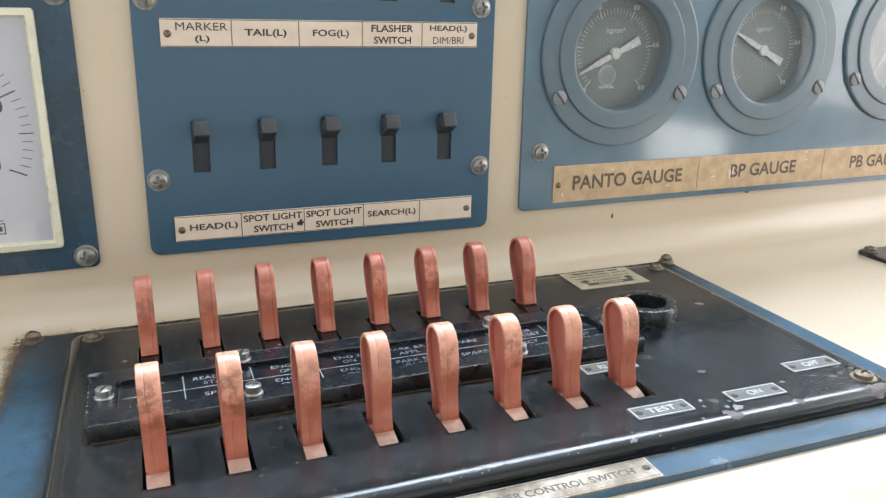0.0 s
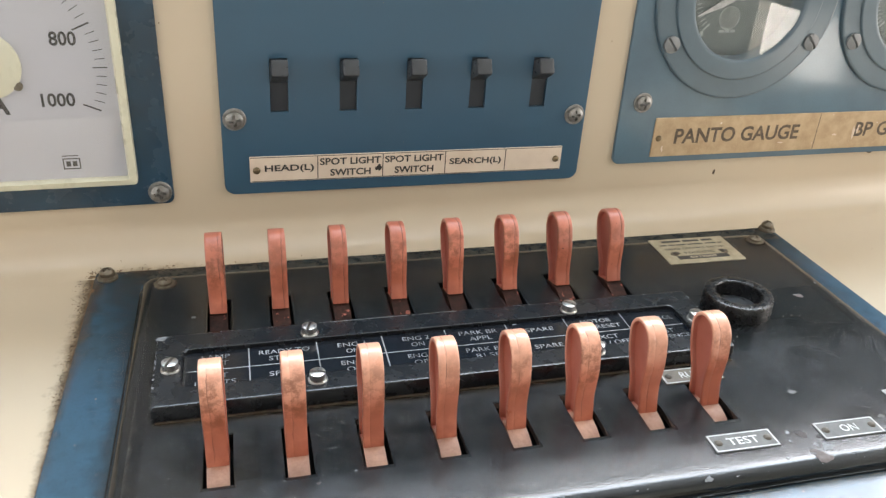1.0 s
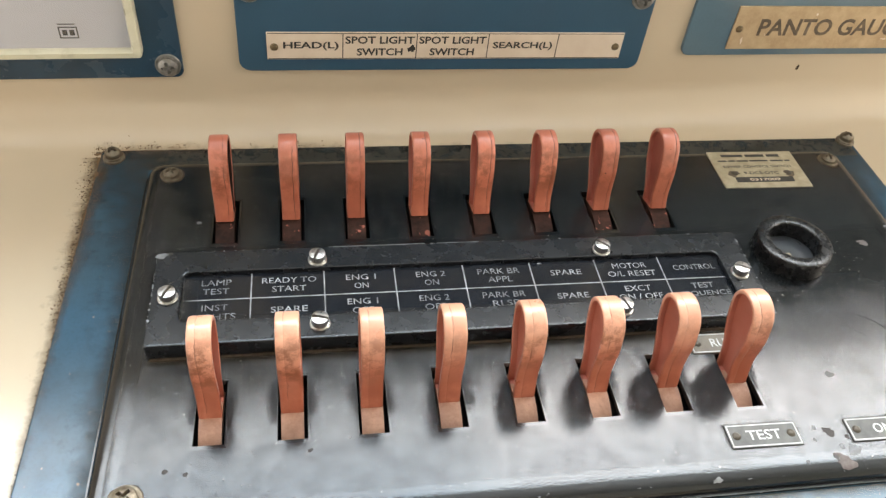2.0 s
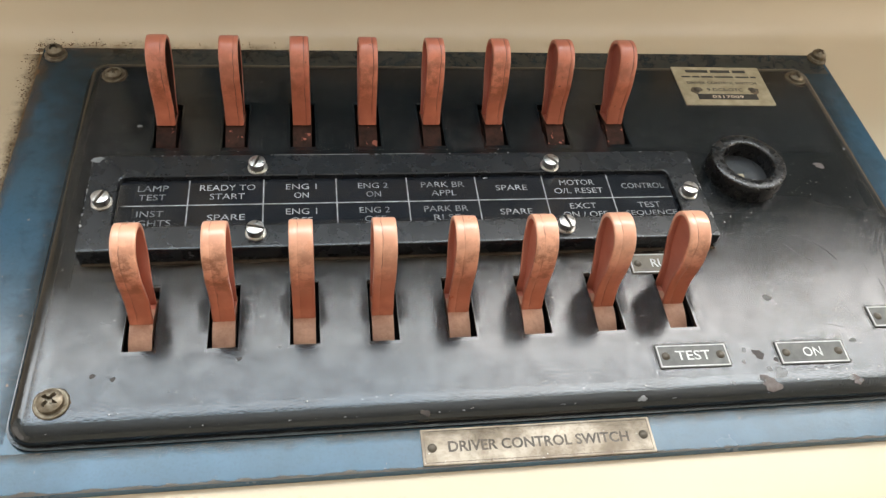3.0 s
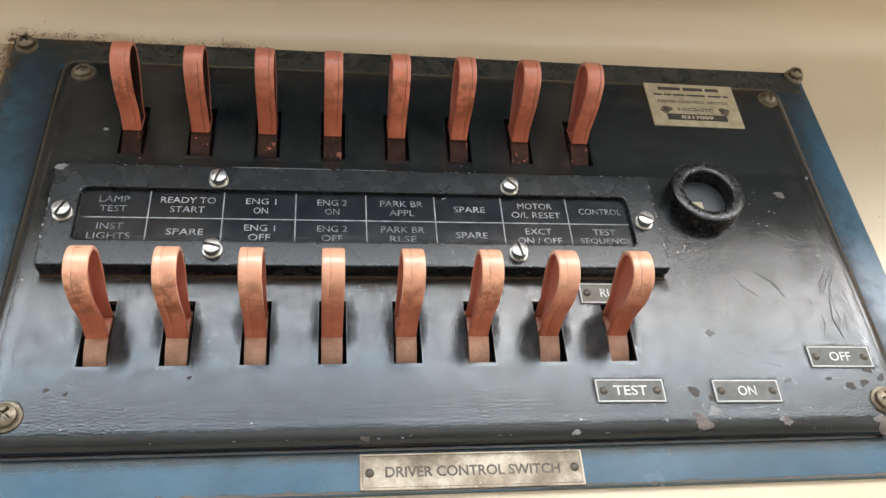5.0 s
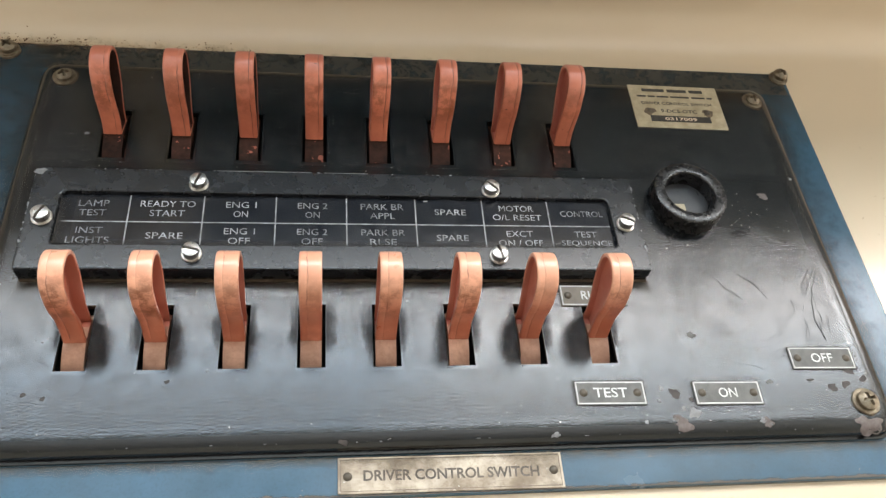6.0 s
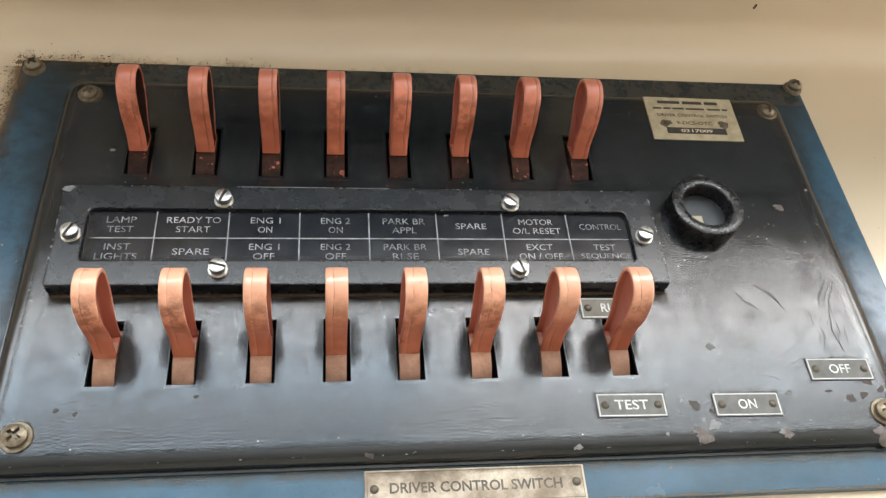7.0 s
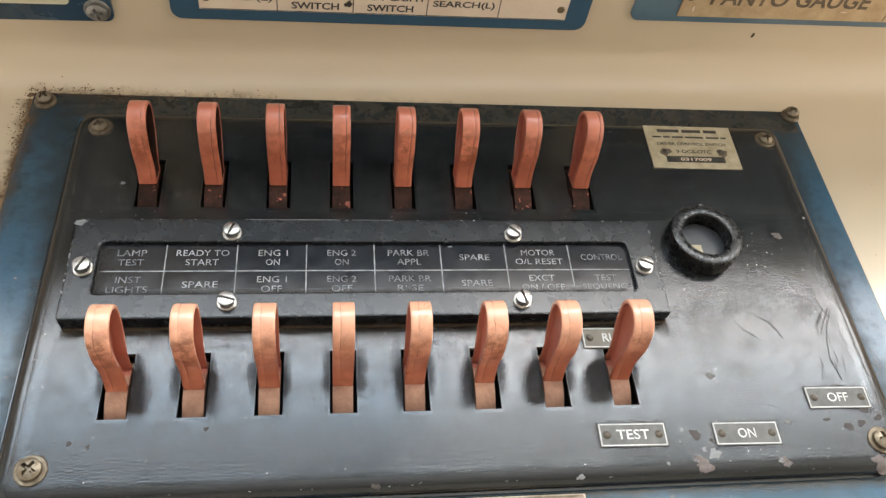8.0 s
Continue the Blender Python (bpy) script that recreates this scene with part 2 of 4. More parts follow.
BEZEL_CREAM = material("cream_bezel", (0.66, 0.63, 0.48), 0.3, amount=0.25)
# bezel and dial greyed: window haze over the gauges is put into their colour
GAUGE_BLACK = material("satin_black_gauge", (0.096, 0.140, 0.168), 0.34, coat=0.3, coat_rough=0.12, rough_spread=0.04, other=(0.08, 0.115, 0.135), scale=60, amount=0.5, bump=0.15, bump_scale=900)
DIAL_BLACK = material("black_dial", (0.125, 0.148, 0.142), 0.5, amount=0.3)
RUBBER = material("black_plastic", (0.0065, 0.0065, 0.007), 0.28, other=(0.014, 0.0125, 0.012), scale=140, amount=0.6, bump=0.12, bump_scale=900)
KNOB = material("grey_black_plastic", (0.042, 0.045, 0.05), 0.34, other=(0.06, 0.064, 0.068), scale=140, amount=0.5)
DARK_CHIP = material("dark_bare_patch", (0.045, 0.038, 0.036), 0.65, other=(0.075, 0.066, 0.062), scale=400, amount=0.7, shine=0.3)
FLECK = material("pale_dust", (0.20, 0.195, 0.185), 0.8, amount=0.3)
PRIMER = material("red_brown_primer", (0.082, 0.060, 0.055), 0.7, other=(0.14, 0.122, 0.116), scale=400, amount=0.8)
FLAKE = material("grey_paint_flake", (0.19, 0.195, 0.20), 0.6, other=(0.10, 0.10, 0.10), scale=500, amount=0.6)
RUST = material("rusty_dirt", (0.16, 0.085, 0.035), 0.85, other=(0.05, 0.03, 0.015), scale=300, amount=0.8)
CABWALL = material("cab_wall_paint", (0.60, 0.58, 0.52), 0.6, scale=5, amount=0.3)
# unseen rear wall; its tan is chosen for the light it returns
REARWALL = material("cab_rear_wall_paint", (0.57, 0.53, 0.45), 0.6, scale=5, amount=0.3)
FLOOR = material("cab_floor_rubber", (0.08, 0.075, 0.07), 0.8, scale=8, amount=0.5)
ROOF = material("cab_ceiling_paint", (0.5, 0.5, 0.49), 0.6, scale=5, amount=0.3)
SLOT_DARK = material("switch_slot_plastic", (0.022, 0.026, 0.032), 0.5, amount=0.3)
OLD_INK = material("old_brown_ink", (0.06, 0.045, 0.03), 0.5, other=(0.2, 0.14, 0.09), scale=200, amount=0.7)
STAIN = material("brown_stain", (0.035, 0.026, 0.018), 0.8, other=(0.10, 0.07, 0.045), scale=300, amount=0.8, shine=0.2)
GLASS = glass_material("clear_glass")

# ---- building helpers; lengths in millimetres ----


def thing(name, label, category, m=None, group="", kind=""):
    ob = new(name)
    ob.empty_display_size = 0.01
    ob.matrix_world = m or Matrix()
    return tagged(ob, label, category, group, kind)


def mesh_of(name, bm, mat, smooth=True):
    bmesh.ops.recalc_face_normals(bm, faces=bm.faces[:])
    me = bpy.data.meshes.new(name)
    bm.to_mesh(me)
    bm.free()
    me.transform(Matrix.Scale(MM, 4))
    me.materials.append(mat)
    if smooth:
        me.shade_smooth()
        me.set_sharp_from_angle(angle=radians(32))
    return me


def part(name, bm, mat, parent=None, label="", at=None):
    """Links a bmesh as one mesh object under its thing or part."""
    ob = new(name, bm if isinstance(bm, bpy.types.Mesh) else mesh_of(name, bm, mat))
    if parent:
        ob.parent = parent
    if at is not None:
        ob.matrix_local = at
    return tagged(ob, label)


def at(x, y, z, rx=0, ry=0, rz=0):
    return pose(x * MM, y * MM, z * MM, rx, ry, rz)


def rounded(w, h, r, n=6):
    """The outline of a rounded rectangle round the origin."""
    r = max(r, 0.001)
    pts = []
    for cx, cy, a in ((w / 2 - r, h / 2 - r, 0), (-w / 2 + r, h / 2 - r, 90), (-w / 2 + r, -h / 2 + r, 180), (w / 2 - r, -h / 2 + r, 270)):
        for i in range(n + 1):
            t = radians(a + 90 * i / n)
            pts.append((cx + r * math.cos(t), cy + r * math.sin(t)))
    return pts


def loft(bm, rings, close_first=True, close_last=True):
    """Joins rings of equally many points by quads, and caps the ends."""
    vs = [[bm.verts.new(p) for p in ring] for ring in rings]
    n = len(vs[0])
    for a, b in zip(vs, vs[1:]):
        for i in range(n):
            bm.faces.new((a[i], a[(i + 1) % n], b[(i + 1) % n], b[i]))
    if close_first:
        bm.faces.new(vs[0])
    if close_last:
        bm.faces.new(vs[-1])
    return vs


def slab(w, h, r, depth, edge=0.4, cx=0, cy=0, z0=0.0, bm=None):
    """A rounded plate with softened upper edges, from z0 up to z0 + depth."""
    bm = bm or bmesh.new()
    rings = []
    for inset, z in ((0, z0), (0, z0 + depth - edge), (edge * 0.3, z0 + depth - edge * 0.3), (edge, z0 + depth), (edge * 1.3, z0 + depth)):
        rings.append([(cx + x, cy + y, z) for x, y in rounded(w - 2 * inset, h - 2 * inset, r - inset)])
    loft(bm, rings)
    return bm


def upright(bm):
    """Turns what was built face up so that it faces -y, with its back against a wall."""
    bmesh.ops.rotate(bm, verts=bm.verts[:], matrix=Matrix.Rotation(radians(90), 3, "X"))
    return bm


def lathe(profile, n=40, bm=None, cx=0, cy=0, last=True, first=True):
    bm = bm or bmesh.new()
    rings = [[(cx + r * math.cos(2 * math.pi * i / n), cy + r * math.sin(2 * math.pi * i / n), z) for i in range(n)] for r, z in profile]
    loft(bm, rings, first and profile[0][0] > 0, last and profile[-1][0] > 0)
    return bm


def box(x0, x1, y0, y1, z0, z1, bm=None, bevel=0.0):
    bm = bm or bmesh.new()
    geo = bmesh.ops.create_cube(bm, size=1)["verts"]
    for v in geo:
        v.co = Vector(((x0 + x1) / 2 + v.co.x * (x1 - x0), (y0 + y1) / 2 + v.co.y * (y1 - y0), (z0 + z1) / 2 + v.co.z * (z1 - z0)))
    if bevel:
        edges = list({e for v in geo for e in v.link_edges})
        bmesh.ops.bevel(bm, geom=edges, offset=bevel, segments=2, affect="EDGES", profile=0.6)
    return bm


def blob(r, seed, squeeze=1.0, height=0.12, n=22, cx=0, cy=0, z0=0.02, bm=None, low=0.5, inner=()):
    """A flake with an uneven outline."""
    rnd = random.Random(seed)
    bm = bm or bmesh.new()
    out = []
    waves = [((1.15 - low) * 0.42 / q ** 0.55, q, rnd.uniform(0, 6.28)) for q in (1, 2, 3, 5, 7)]
    for i in range(n):
        a = 2 * math.pi * i / n
        k = r * max(0.3, 0.9 + sum(h * math.sin(q * a + f) for h, q, f in waves) + rnd.uniform(-0.05, 0.05))
        out.append((cx + k * math.cos(a), cy + k * squeeze * math.sin(a)))
    loft(bm, [[(x, y, z0) for x, y in out]] + [[(cx + (x - cx) * k, cy + (y - cy) * k, z0 + height) for x, y in out] for k in (0.93, *inner)], not inner)
    return bm


def screw_head(r, h, kind, turn=20.0, washer=0.0, dome=0.4):
    """A screw's head: a rounded disc with a straight or crossed slot sunk into it, over a washer if it has one."""
    bm = bmesh.new()
    n = 26
    c, s = math.cos(radians(turn)), math.sin(radians(turn))
    base = 0.0
    if washer:
        lathe([(washer, 0), (washer, 0.5), (washer - 0.3, 0.8), (r * 0.7, 0.85)], 28, bm)
        base = 0.75
    grid = {}
    for i in range(n + 1):
        for j in range(n + 1):
            u, v = 2 * i / n - 1, 2 * j / n - 1
            x, y = u * math.sqrt(1 - v * v / 2), v * math.sqrt(1 - u * u / 2)
            d = math.hypot(x, y)
            z = h * (1 - dome * d ** 2.6)
            p, q = abs(c * x + s * y), abs(-s * x + c * y)
            w = 0.13
            if kind == "slot" and p < w:
                z -= h * 0.5
            if kind == "cross" and ((p < w and q < 0.62) or (q < w and p < 0.62)):
                z -= h * 0.55
            grid[i, j] = bm.verts.new((x * r, y * r, base + z))
    for i in range(n):
        for j in range(n):
            bm.faces.new((grid[i, j], grid[i + 1, j], grid[i + 1, j + 1], grid[i, j + 1]))
    side = [[(r * math.cos(k * math.pi / 20), r * math.sin(k * math.pi / 20), z) for k in range(40)] for z in (base, base + h * (1 - dome))]
    loft(bm, side, False, False)
    return bm


CROSS = mesh_of("screw", screw_head(4.4, 3.0, "cross", 25, washer=6.0), DULL)
PAN_TALL = mesh_of("screw", screw_head(3.9, 4.2, "cross", 25, washer=4.8, dome=0.5), DULL)
CUP = mesh_of("screw", screw_head(3.7, 2.6, "cross", 25, washer=5.4, dome=0.6), DULL)
SLOT = mesh_of("screw", screw_head(3.45, 3.7, "slot", -35, washer=4.2, dome=0.12), STEEL)
PAN = mesh_of("screw", screw_head(4.8, 2.8, "cross", 12, washer=6.4), material("grey_plated_steel", (0.36, 0.355, 0.345), 0.42, 0.7, other=(0.17, 0.155, 0.13), scale=300, amount=0.8, bump=0.2, bump_scale=1500))
GREY_SLOT = mesh_of("screw", screw_head(5.2, 2.2, "slot", 40, dome=0.3), material("grey_steel", (0.22, 0.23, 0.235), 0.5, 0.4, other=(0.2, 0.2, 0.2), scale=300, amount=0.6))
BRASS = mesh_of("rivet", screw_head(2.1, 1.0, "none", dome=0.7), material("brassy_rivet", (0.26, 0.19, 0.11), 0.45, 0.6, other=(0.08, 0.06, 0.035), scale=600, amount=0.8))
RIVET = mesh_of("rivet", screw_head(1.7, 1.0, "none", dome=0.8), material("dark_rivet", (0.10, 0.085, 0.065), 0.5, 0.4, other=(0.05, 0.04, 0.03), scale=500, amount=0.7))


def lettering(words, cx, cy, z, width, height, mat, parent, wall=False, name="lettering", bold=0.024):
    """Letters of the built-in font, drawn to a width and a cap height, on a face that looks up or (wall) towards -y."""
    cu = bpy.data.curves.new("letters", "FONT")
    cu.body, cu.align_x, cu.resolution_u = words, "CENTER", 3
    cu.offset = 0.0 if "M" in words else bold
    ob = new("letters", cu)
    bpy.context.view_layer.update()
    got = ob.evaluated_get(bpy.context.evaluated_depsgraph_get()).to_mesh()
    bm = bmesh.new()
    bm.from_mesh(got)
    bpy.data.objects.remove(ob)
    bpy.data.curves.remove(cu)
    xs, ys = [v.co.x for v in bm.verts], [v.co.y for v in bm.verts]
    sx, sy = width / (max(xs) - min(xs)), height / (max(ys) - min(ys))
    mx, my = (max(xs) + min(xs)) / 2, (max(ys) + min(ys)) / 2
    for v in bm.verts:
        x, y = (v.co.x - mx) * sx, (v.co.y - my) * sy
        v.co = Vector((cx + x, -z, cy + y)) if wall else Vector((cx + x, cy + y, z))
    me = bpy.data.meshes.new(name)
    bm.to_mesh(me)
    bm.free()
    me.transform(Matrix.Scale(MM, 4))
    me.materials.append(mat)
    o = new(name, me)
    o.parent = parent
    return o


def bars(rects, z, mat, parent, name="printed_line", wall=False):
    """Printed bars: (x0, x1, y0, y1) each, a hair above the face."""
    if name == "dividing_line" and len(rects) > 1:
        return [bars([r], z, mat, parent, name, wall) for r in rects]
    bm = bmesh.new()
    for x0, x1, y0, y1 in rects:
        if wall:
            box(x0, x1, -z - 0.05, -z, y0, y1, bm)
        else:
            box(x0, x1, y0, y1, z, z + 0.05, bm)
    return part(name, bm, mat, parent)


def bore(ob, cutter, m):
    """Cuts the solid bmesh cutter, placed by m, out of a mesh object."""
    tool = new("tool", mesh_of("tool", cutter, DARK))
    tool.matrix_world = m
    cut = ob.modifiers.new("bore", "BOOLEAN")
    cut.operation, cut.solver, cut.object = "DIFFERENCE", "EXACT", tool
    bpy.context.view_layer.update()
    me = bpy.data.meshes.new_from_object(ob.evaluated_get(bpy.context.evaluated_depsgraph_get()))
    ob.modifiers.clear()
    ob.data = me
    bpy.data.objects.remove(tool)
    me.shade_smooth()
    me.set_sharp_from_angle(angle=radians(32))
    return ob


# ---- the cab round the desk ----
def cab():
    # cab walls, floor and ceiling are unseen, added to enclose the light
    def wall(name, boxes, mat, label, category):
        bm = bmesh.new()
        for b in boxes:
            box(*[v * 1000 for v in b], bm=bm)
        return tagged(part(name, bm, mat), label, category, kind="structure")

    wall("floor", [(-1.2, 1.6, -2.1, 0.6, -0.86, -0.80)], FLOOR, "dark rubber cab floor", "floor")
    wall("ceiling", [(-1.2, 1.6, -2.1, 0.6, 1.50, 1.56)], ROOF, "plain light painted cab ceiling", "ceiling")
    wall("wall_south", [(-1.2, 1.6, -2.1, -2.04, -0.8, 1.5)], REARWALL, "added plain tan rear wall of the cab, out of view", "wall")
    wall("wall_north", [(-1.2, 1.6, 0.5, 0.56, -0.8, 0.29), (-1.2, 1.6, 0.5, 0.56, 1.38, 1.5), (-1.2, -0.86, 0.5, 0.56, 0.29, 1.38), (1.36, 1.6, 0.5, 0.56, 0.29, 1.38)],
         CABWALL, "painted front wall round the windscreen", "wall")
    wall("wall_west", [(-1.2, -1.14, -2.04, 0.5, -0.8, 0.1), (-1.2, -1.14, -2.04, 0.5, 0.95, 1.5), (-1.2, -1.14, -2.04, -1.4, 0.1, 0.95), (-1.2, -1.14, 0.05, 0.5, 0.1, 0.95)],
         CABWALL, "painted side wall with an added opening for fill light", "wall")
    wall("wall_east", [(1.54, 1.6, -2.04, -1.31, -0.8, 1.5), (1.54, 1.6, -1.31, -0.95, -0.8, -0.33), (1.54, 1.6, -1.31, -0.95, -0.16, 1.5), (1.54, 1.6, -0.95, -0.75, -0.8, 1.5),
                       (1.54, 1.6, -0.75, 0.05, -0.8, -0.05), (1.54, 1.6, -0.75, 0.05, 0.95, 1.5), (1.54, 1.6, 0.05, 0.5, -0.8, 1.5)],
         CABWALL, "painted side wall with a window and a door opening", "wall")


def ground():
    bm = bmesh.new()
    box(-400000, 400000, -400000, 400000, -2300, -2200, bm)
    tagged(part("ground", bm, material("earth", (0.16, 0.15, 0.11), 0.9, scale=0.2, amount=0.6)), "grey-brown earth outside the cab", "ground", kind="structure")


cab()
ground()


# ---- the moulded desk with its instrument wall ----
WALL_Y, SKEW = 209.5, 0.03


def driver_desk():
    prof = [(-95, -800), (-95, -42)]
    for i in range(9):
        a = radians(180 - 90 * i / 8)
        prof.append((-65 + 30 * math.cos(a), -40 + 30 * math.sin(a)))
    prof.append((100, -10))
    for i in range(11):
        a = radians(-90 + 90 * i / 10)
        prof.append((WALL_Y - 24 + 24 * math.cos(a), 14 + 24 * math.sin(a)))
    prof.append((WALL_Y, 264))
    for i in range(1, 7):
        a = radians(180 - 90 * i / 6)
        prof.append((WALL_Y + 14 + 14 * math.cos(a), 264 + 14 * math.sin(a)))
    prof += [(499, 278), (499, -800)]
    th = thing("driver_desk", "cream moulded driver's desk curving up into the instrument wall", "desk")
    cut = prof.index((100, -10))
    for name, side in (("desktop", prof[:cut + 1] + [(100, -800)]), ("instrument_wall", prof[cut:] + [(100, -800)])):
        bm = bmesh.new()
        loft(bm, [[(x, y + (SKEW * (x - 100) if 150 < y < 450 else 0), z) for y, z in side] for x in (-1138, -500, -200, 0, 200, 400, 600, 900, 1538)])
        made = part(name, bm, CREAM, th)
    return made


instrument_wall = driver_desk()


# ---- the driver control switch ----
unit = thing("driver_control_switch", "black switch box with sixteen salmon levers on blue plate", "switch box")

PITCH, SLOT_W, SLOT_L = 30.05, 11.2, 28.5
ROWS_Y = (0.0, 104.6)
SLOT_X = -1.7


def base_plate():
    plate = part("base_plate", slab(420.5, 233, 3, 3.0, 0.6, 147.8, 67, -10.0), BASE_BLUE, unit, "blue painted steel base plate with worn edges")
    for x, y in ((-55.5, 177), (354, 179.5), (-55, -42), (353, -42)):
        screw = part("screw", PAN_TALL, None, plate, "dull cross-head screw", at(x, y, -5.6, rz=x))
        part("washer", lathe([(5.3, -1.4), (5.3, -0.3), (5.0, 0.0), (2.0, 0.0)], 32), DULL, screw, "thick grimy washer")
    return plate


base = base_plate()


def cover_plate():
    bm = bmesh.new()
    x0, x1, y0, y1 = -27.0, 328.5, -24.0, 157.0
    xs = [x0]
    for i in range(8):
        xs += [SLOT_X + PITCH * i, SLOT_X + PITCH * i + SLOT_W]
    xs.append(x1)
    ys = [y0, ROWS_Y[0], ROWS_Y[0] + SLOT_L, ROWS_Y[1], ROWS_Y[1] + SLOT_L, y1]
    for i, (a, b) in enumerate(zip(xs, xs[1:])):
        for j, (c, d) in enumerate(zip(ys, ys[1:])):
            if i % 2 == 1 and j in (1, 3):
                top = [bm.verts.new(p) for p in ((a, c, 0), (b, c, 0), (b, d, 0), (a, d, 0))]
                low = [bm.verts.new(p) for p in ((a, c, -3), (b, c, -3), (b, d, -3), (a, d, -3))]
                for k in range(4):
                    bm.faces.new((top[k], top[(k + 1) % 4], low[(k + 1) % 4], low[k]))
            else:
                bm.faces.new([bm.verts.new(p) for p in ((a, c, 0), (b, c, 0), (b, d, 0), (a, d, 0))])
    cx, cy, w, h = 150.75, 66.5, 373.5, 198.0
    rings = [[((x0 + x1) / 2 + x, (y0 + y1) / 2 + y, 0) for x, y in rounded(x1 - x0, y1 - y0, 0.01)]]
    for inset, z in ((6.8, 0.0), (5.5, -0.04), (4.0, -0.22), (2.6, -0.7), (1.4, -1.5), (0.5, -2.6), (0.1, -3.6), (0, -4.5), (0, -5.6), (-1.2, -5.7), (-1.2, -7.0)):
        rings.append([(cx + x, cy + y, z) for x, y in rounded(w - 2 * inset, h - 2 * inset, 9 - inset)])
    loft(bm, rings, False, False)
    bmesh.ops.remove_doubles(bm, verts=bm.verts[:], dist=0.002)
    ob = part("cover_plate", bm, BLACK, unit, "black textured paint with chips, scratches and dust")
    for x, y, t in ((-24, 154, 0), (327, 154, 60), (-22, -19.5, 30), (324.5, -19.5, 80)):
        part("screw", CUP if y > 0 else CROSS, None, ob, "dull cross-head screw", at(x, y, 0, rz=t))
    # black slab over the base plate paints the dark of the slots' depth
    part("slot_cavity", box(-8, 226, -4, 142, -6.85, -6.2), DARK, ob)
    return ob


cover = cover_plate()


def lever_mesh(lean, foot, start, top, head, half_width, seam, mat, web, hollow):
    """A flat loop of a handle: a round head that narrows to a neck, a shallow web on its left side, a deep hollow on its right, and a moulding seam round its rim."""
    half = []
    for s in (start, start + 1.2, 4, 7, 9, 11, 13, 15, 17, 19, 21, 23, 25, 27, top - head):
        t = min(1, max(0, (s - 6) / 18))
        half.append((5.7 + (head - 5.9) * t * t * (3 - 2 * t) + 0.2 * min(1, max(0, (s - 20) / 6)) + 0.25 * max(0, 1 - (s - start) / 5), s))
    for i in range(1, 13):
        a = radians(90 * i / 12)
        half.append((head * math.cos(a), top - head + head * math.sin(a)))
    line = half + [(-y, s) for y, s in reversed(half[:-1])]
    n = len(line)

    def ring(d, x):
        out = []
        for i in range(n):
            p = Vector(line[i])
            if i in (0, n - 1):
                out.append((x, p.x - math.copysign(d, p.x), p.y + d * 0.5))
                continue
            tan = (Vector(line[(i + 1) % n]) - Vector(line[i - 1])).normalized()
            q = p - Vector((tan.y, -tan.x)) * d
            out.append((x, q.x, q.y))
        return out

    w = half_width
    prof = [(2.2, -w + 2.3), (1.85, -w + 2.1), (1.75, -w + 0.3), (1.62, -w + 0.08), (1.4, -w), (0.6, -w + 0.02), (0.28, -w + 0.14), (0.08, -w + 0.42), (0.0, -w + 1.0), (-0.04, seam - 0.3), (0.1, seam), (-0.04, seam + 0.3),
            (0.0, w - 1.0), (0.08, w - 0.42), (0.28, w - 0.14), (0.6, w - 0.02), (1.4, w), (1.6, w - 0.08), (1.75, w - 0.35), (1.85, w - 4.6), (2.2, w - 5.0)]
    bm = bmesh.new()
    loft(bm, [ring(d, x) for d, x in prof])
    # web redder than the rim, and darker for recess shade; rear hollow's shade painted in
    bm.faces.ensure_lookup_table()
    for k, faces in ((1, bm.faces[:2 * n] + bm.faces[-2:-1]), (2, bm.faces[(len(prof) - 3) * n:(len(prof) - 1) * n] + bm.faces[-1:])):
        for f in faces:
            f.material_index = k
    bmesh.ops.rotate(bm, verts=bm.verts[:], matrix=Matrix.Rotation(radians(-lean), 3, "X"))
    bmesh.ops.translate(bm, verts=bm.verts[:], vec=(0, foot, 0))
    me = mesh_of("lever", bm, mat)
    me.materials.append(web)
    me.materials.append(hollow)
    return me


def drum_mesh(mat, radius):
    """The rocker below the lever, which fills the slot in front of it."""
    bm = bmesh.new()
    side = [(SLOT_L / 2 + radius * math.sin(radians(a)), -22 + radius * math.cos(radians(a))) for a in range(-75, 80, 6)]
    loft(bm, [[(x, y, z) for y, z in side] for x in (-4.2, 4.2)])
    return mesh_of("rocker", bm, mat)


LEVERS = lever_mesh(9.8, 18.9, -3.0, 39.4, 9.3, 4.3, -1.4, TOPLIT_SALMON, WEB, WEB), lever_mesh(16.5, 17.1, 0.8, 40.4, 9.4, 4.1, 1.9, SALMON, REAR_WEB, HOLLOW)
DRUMS = drum_mesh(TAN, 20.5), drum_mesh(DARK_FLECKED, 23.4)
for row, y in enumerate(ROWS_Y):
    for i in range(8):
        lever = part("lever", LEVERS[row], None, unit, ("salmon plastic loop lever with painted top light and finger grime", "salmon red plastic loop lever with dark seam")[row], at(SLOT_X + SLOT_W / 2 - 0.2 + PITCH * i, y, 0))
        part("rocker", DRUMS[row], None, lever, ("worn tan rocker", "dark brown rocker with salmon flecks")[row])


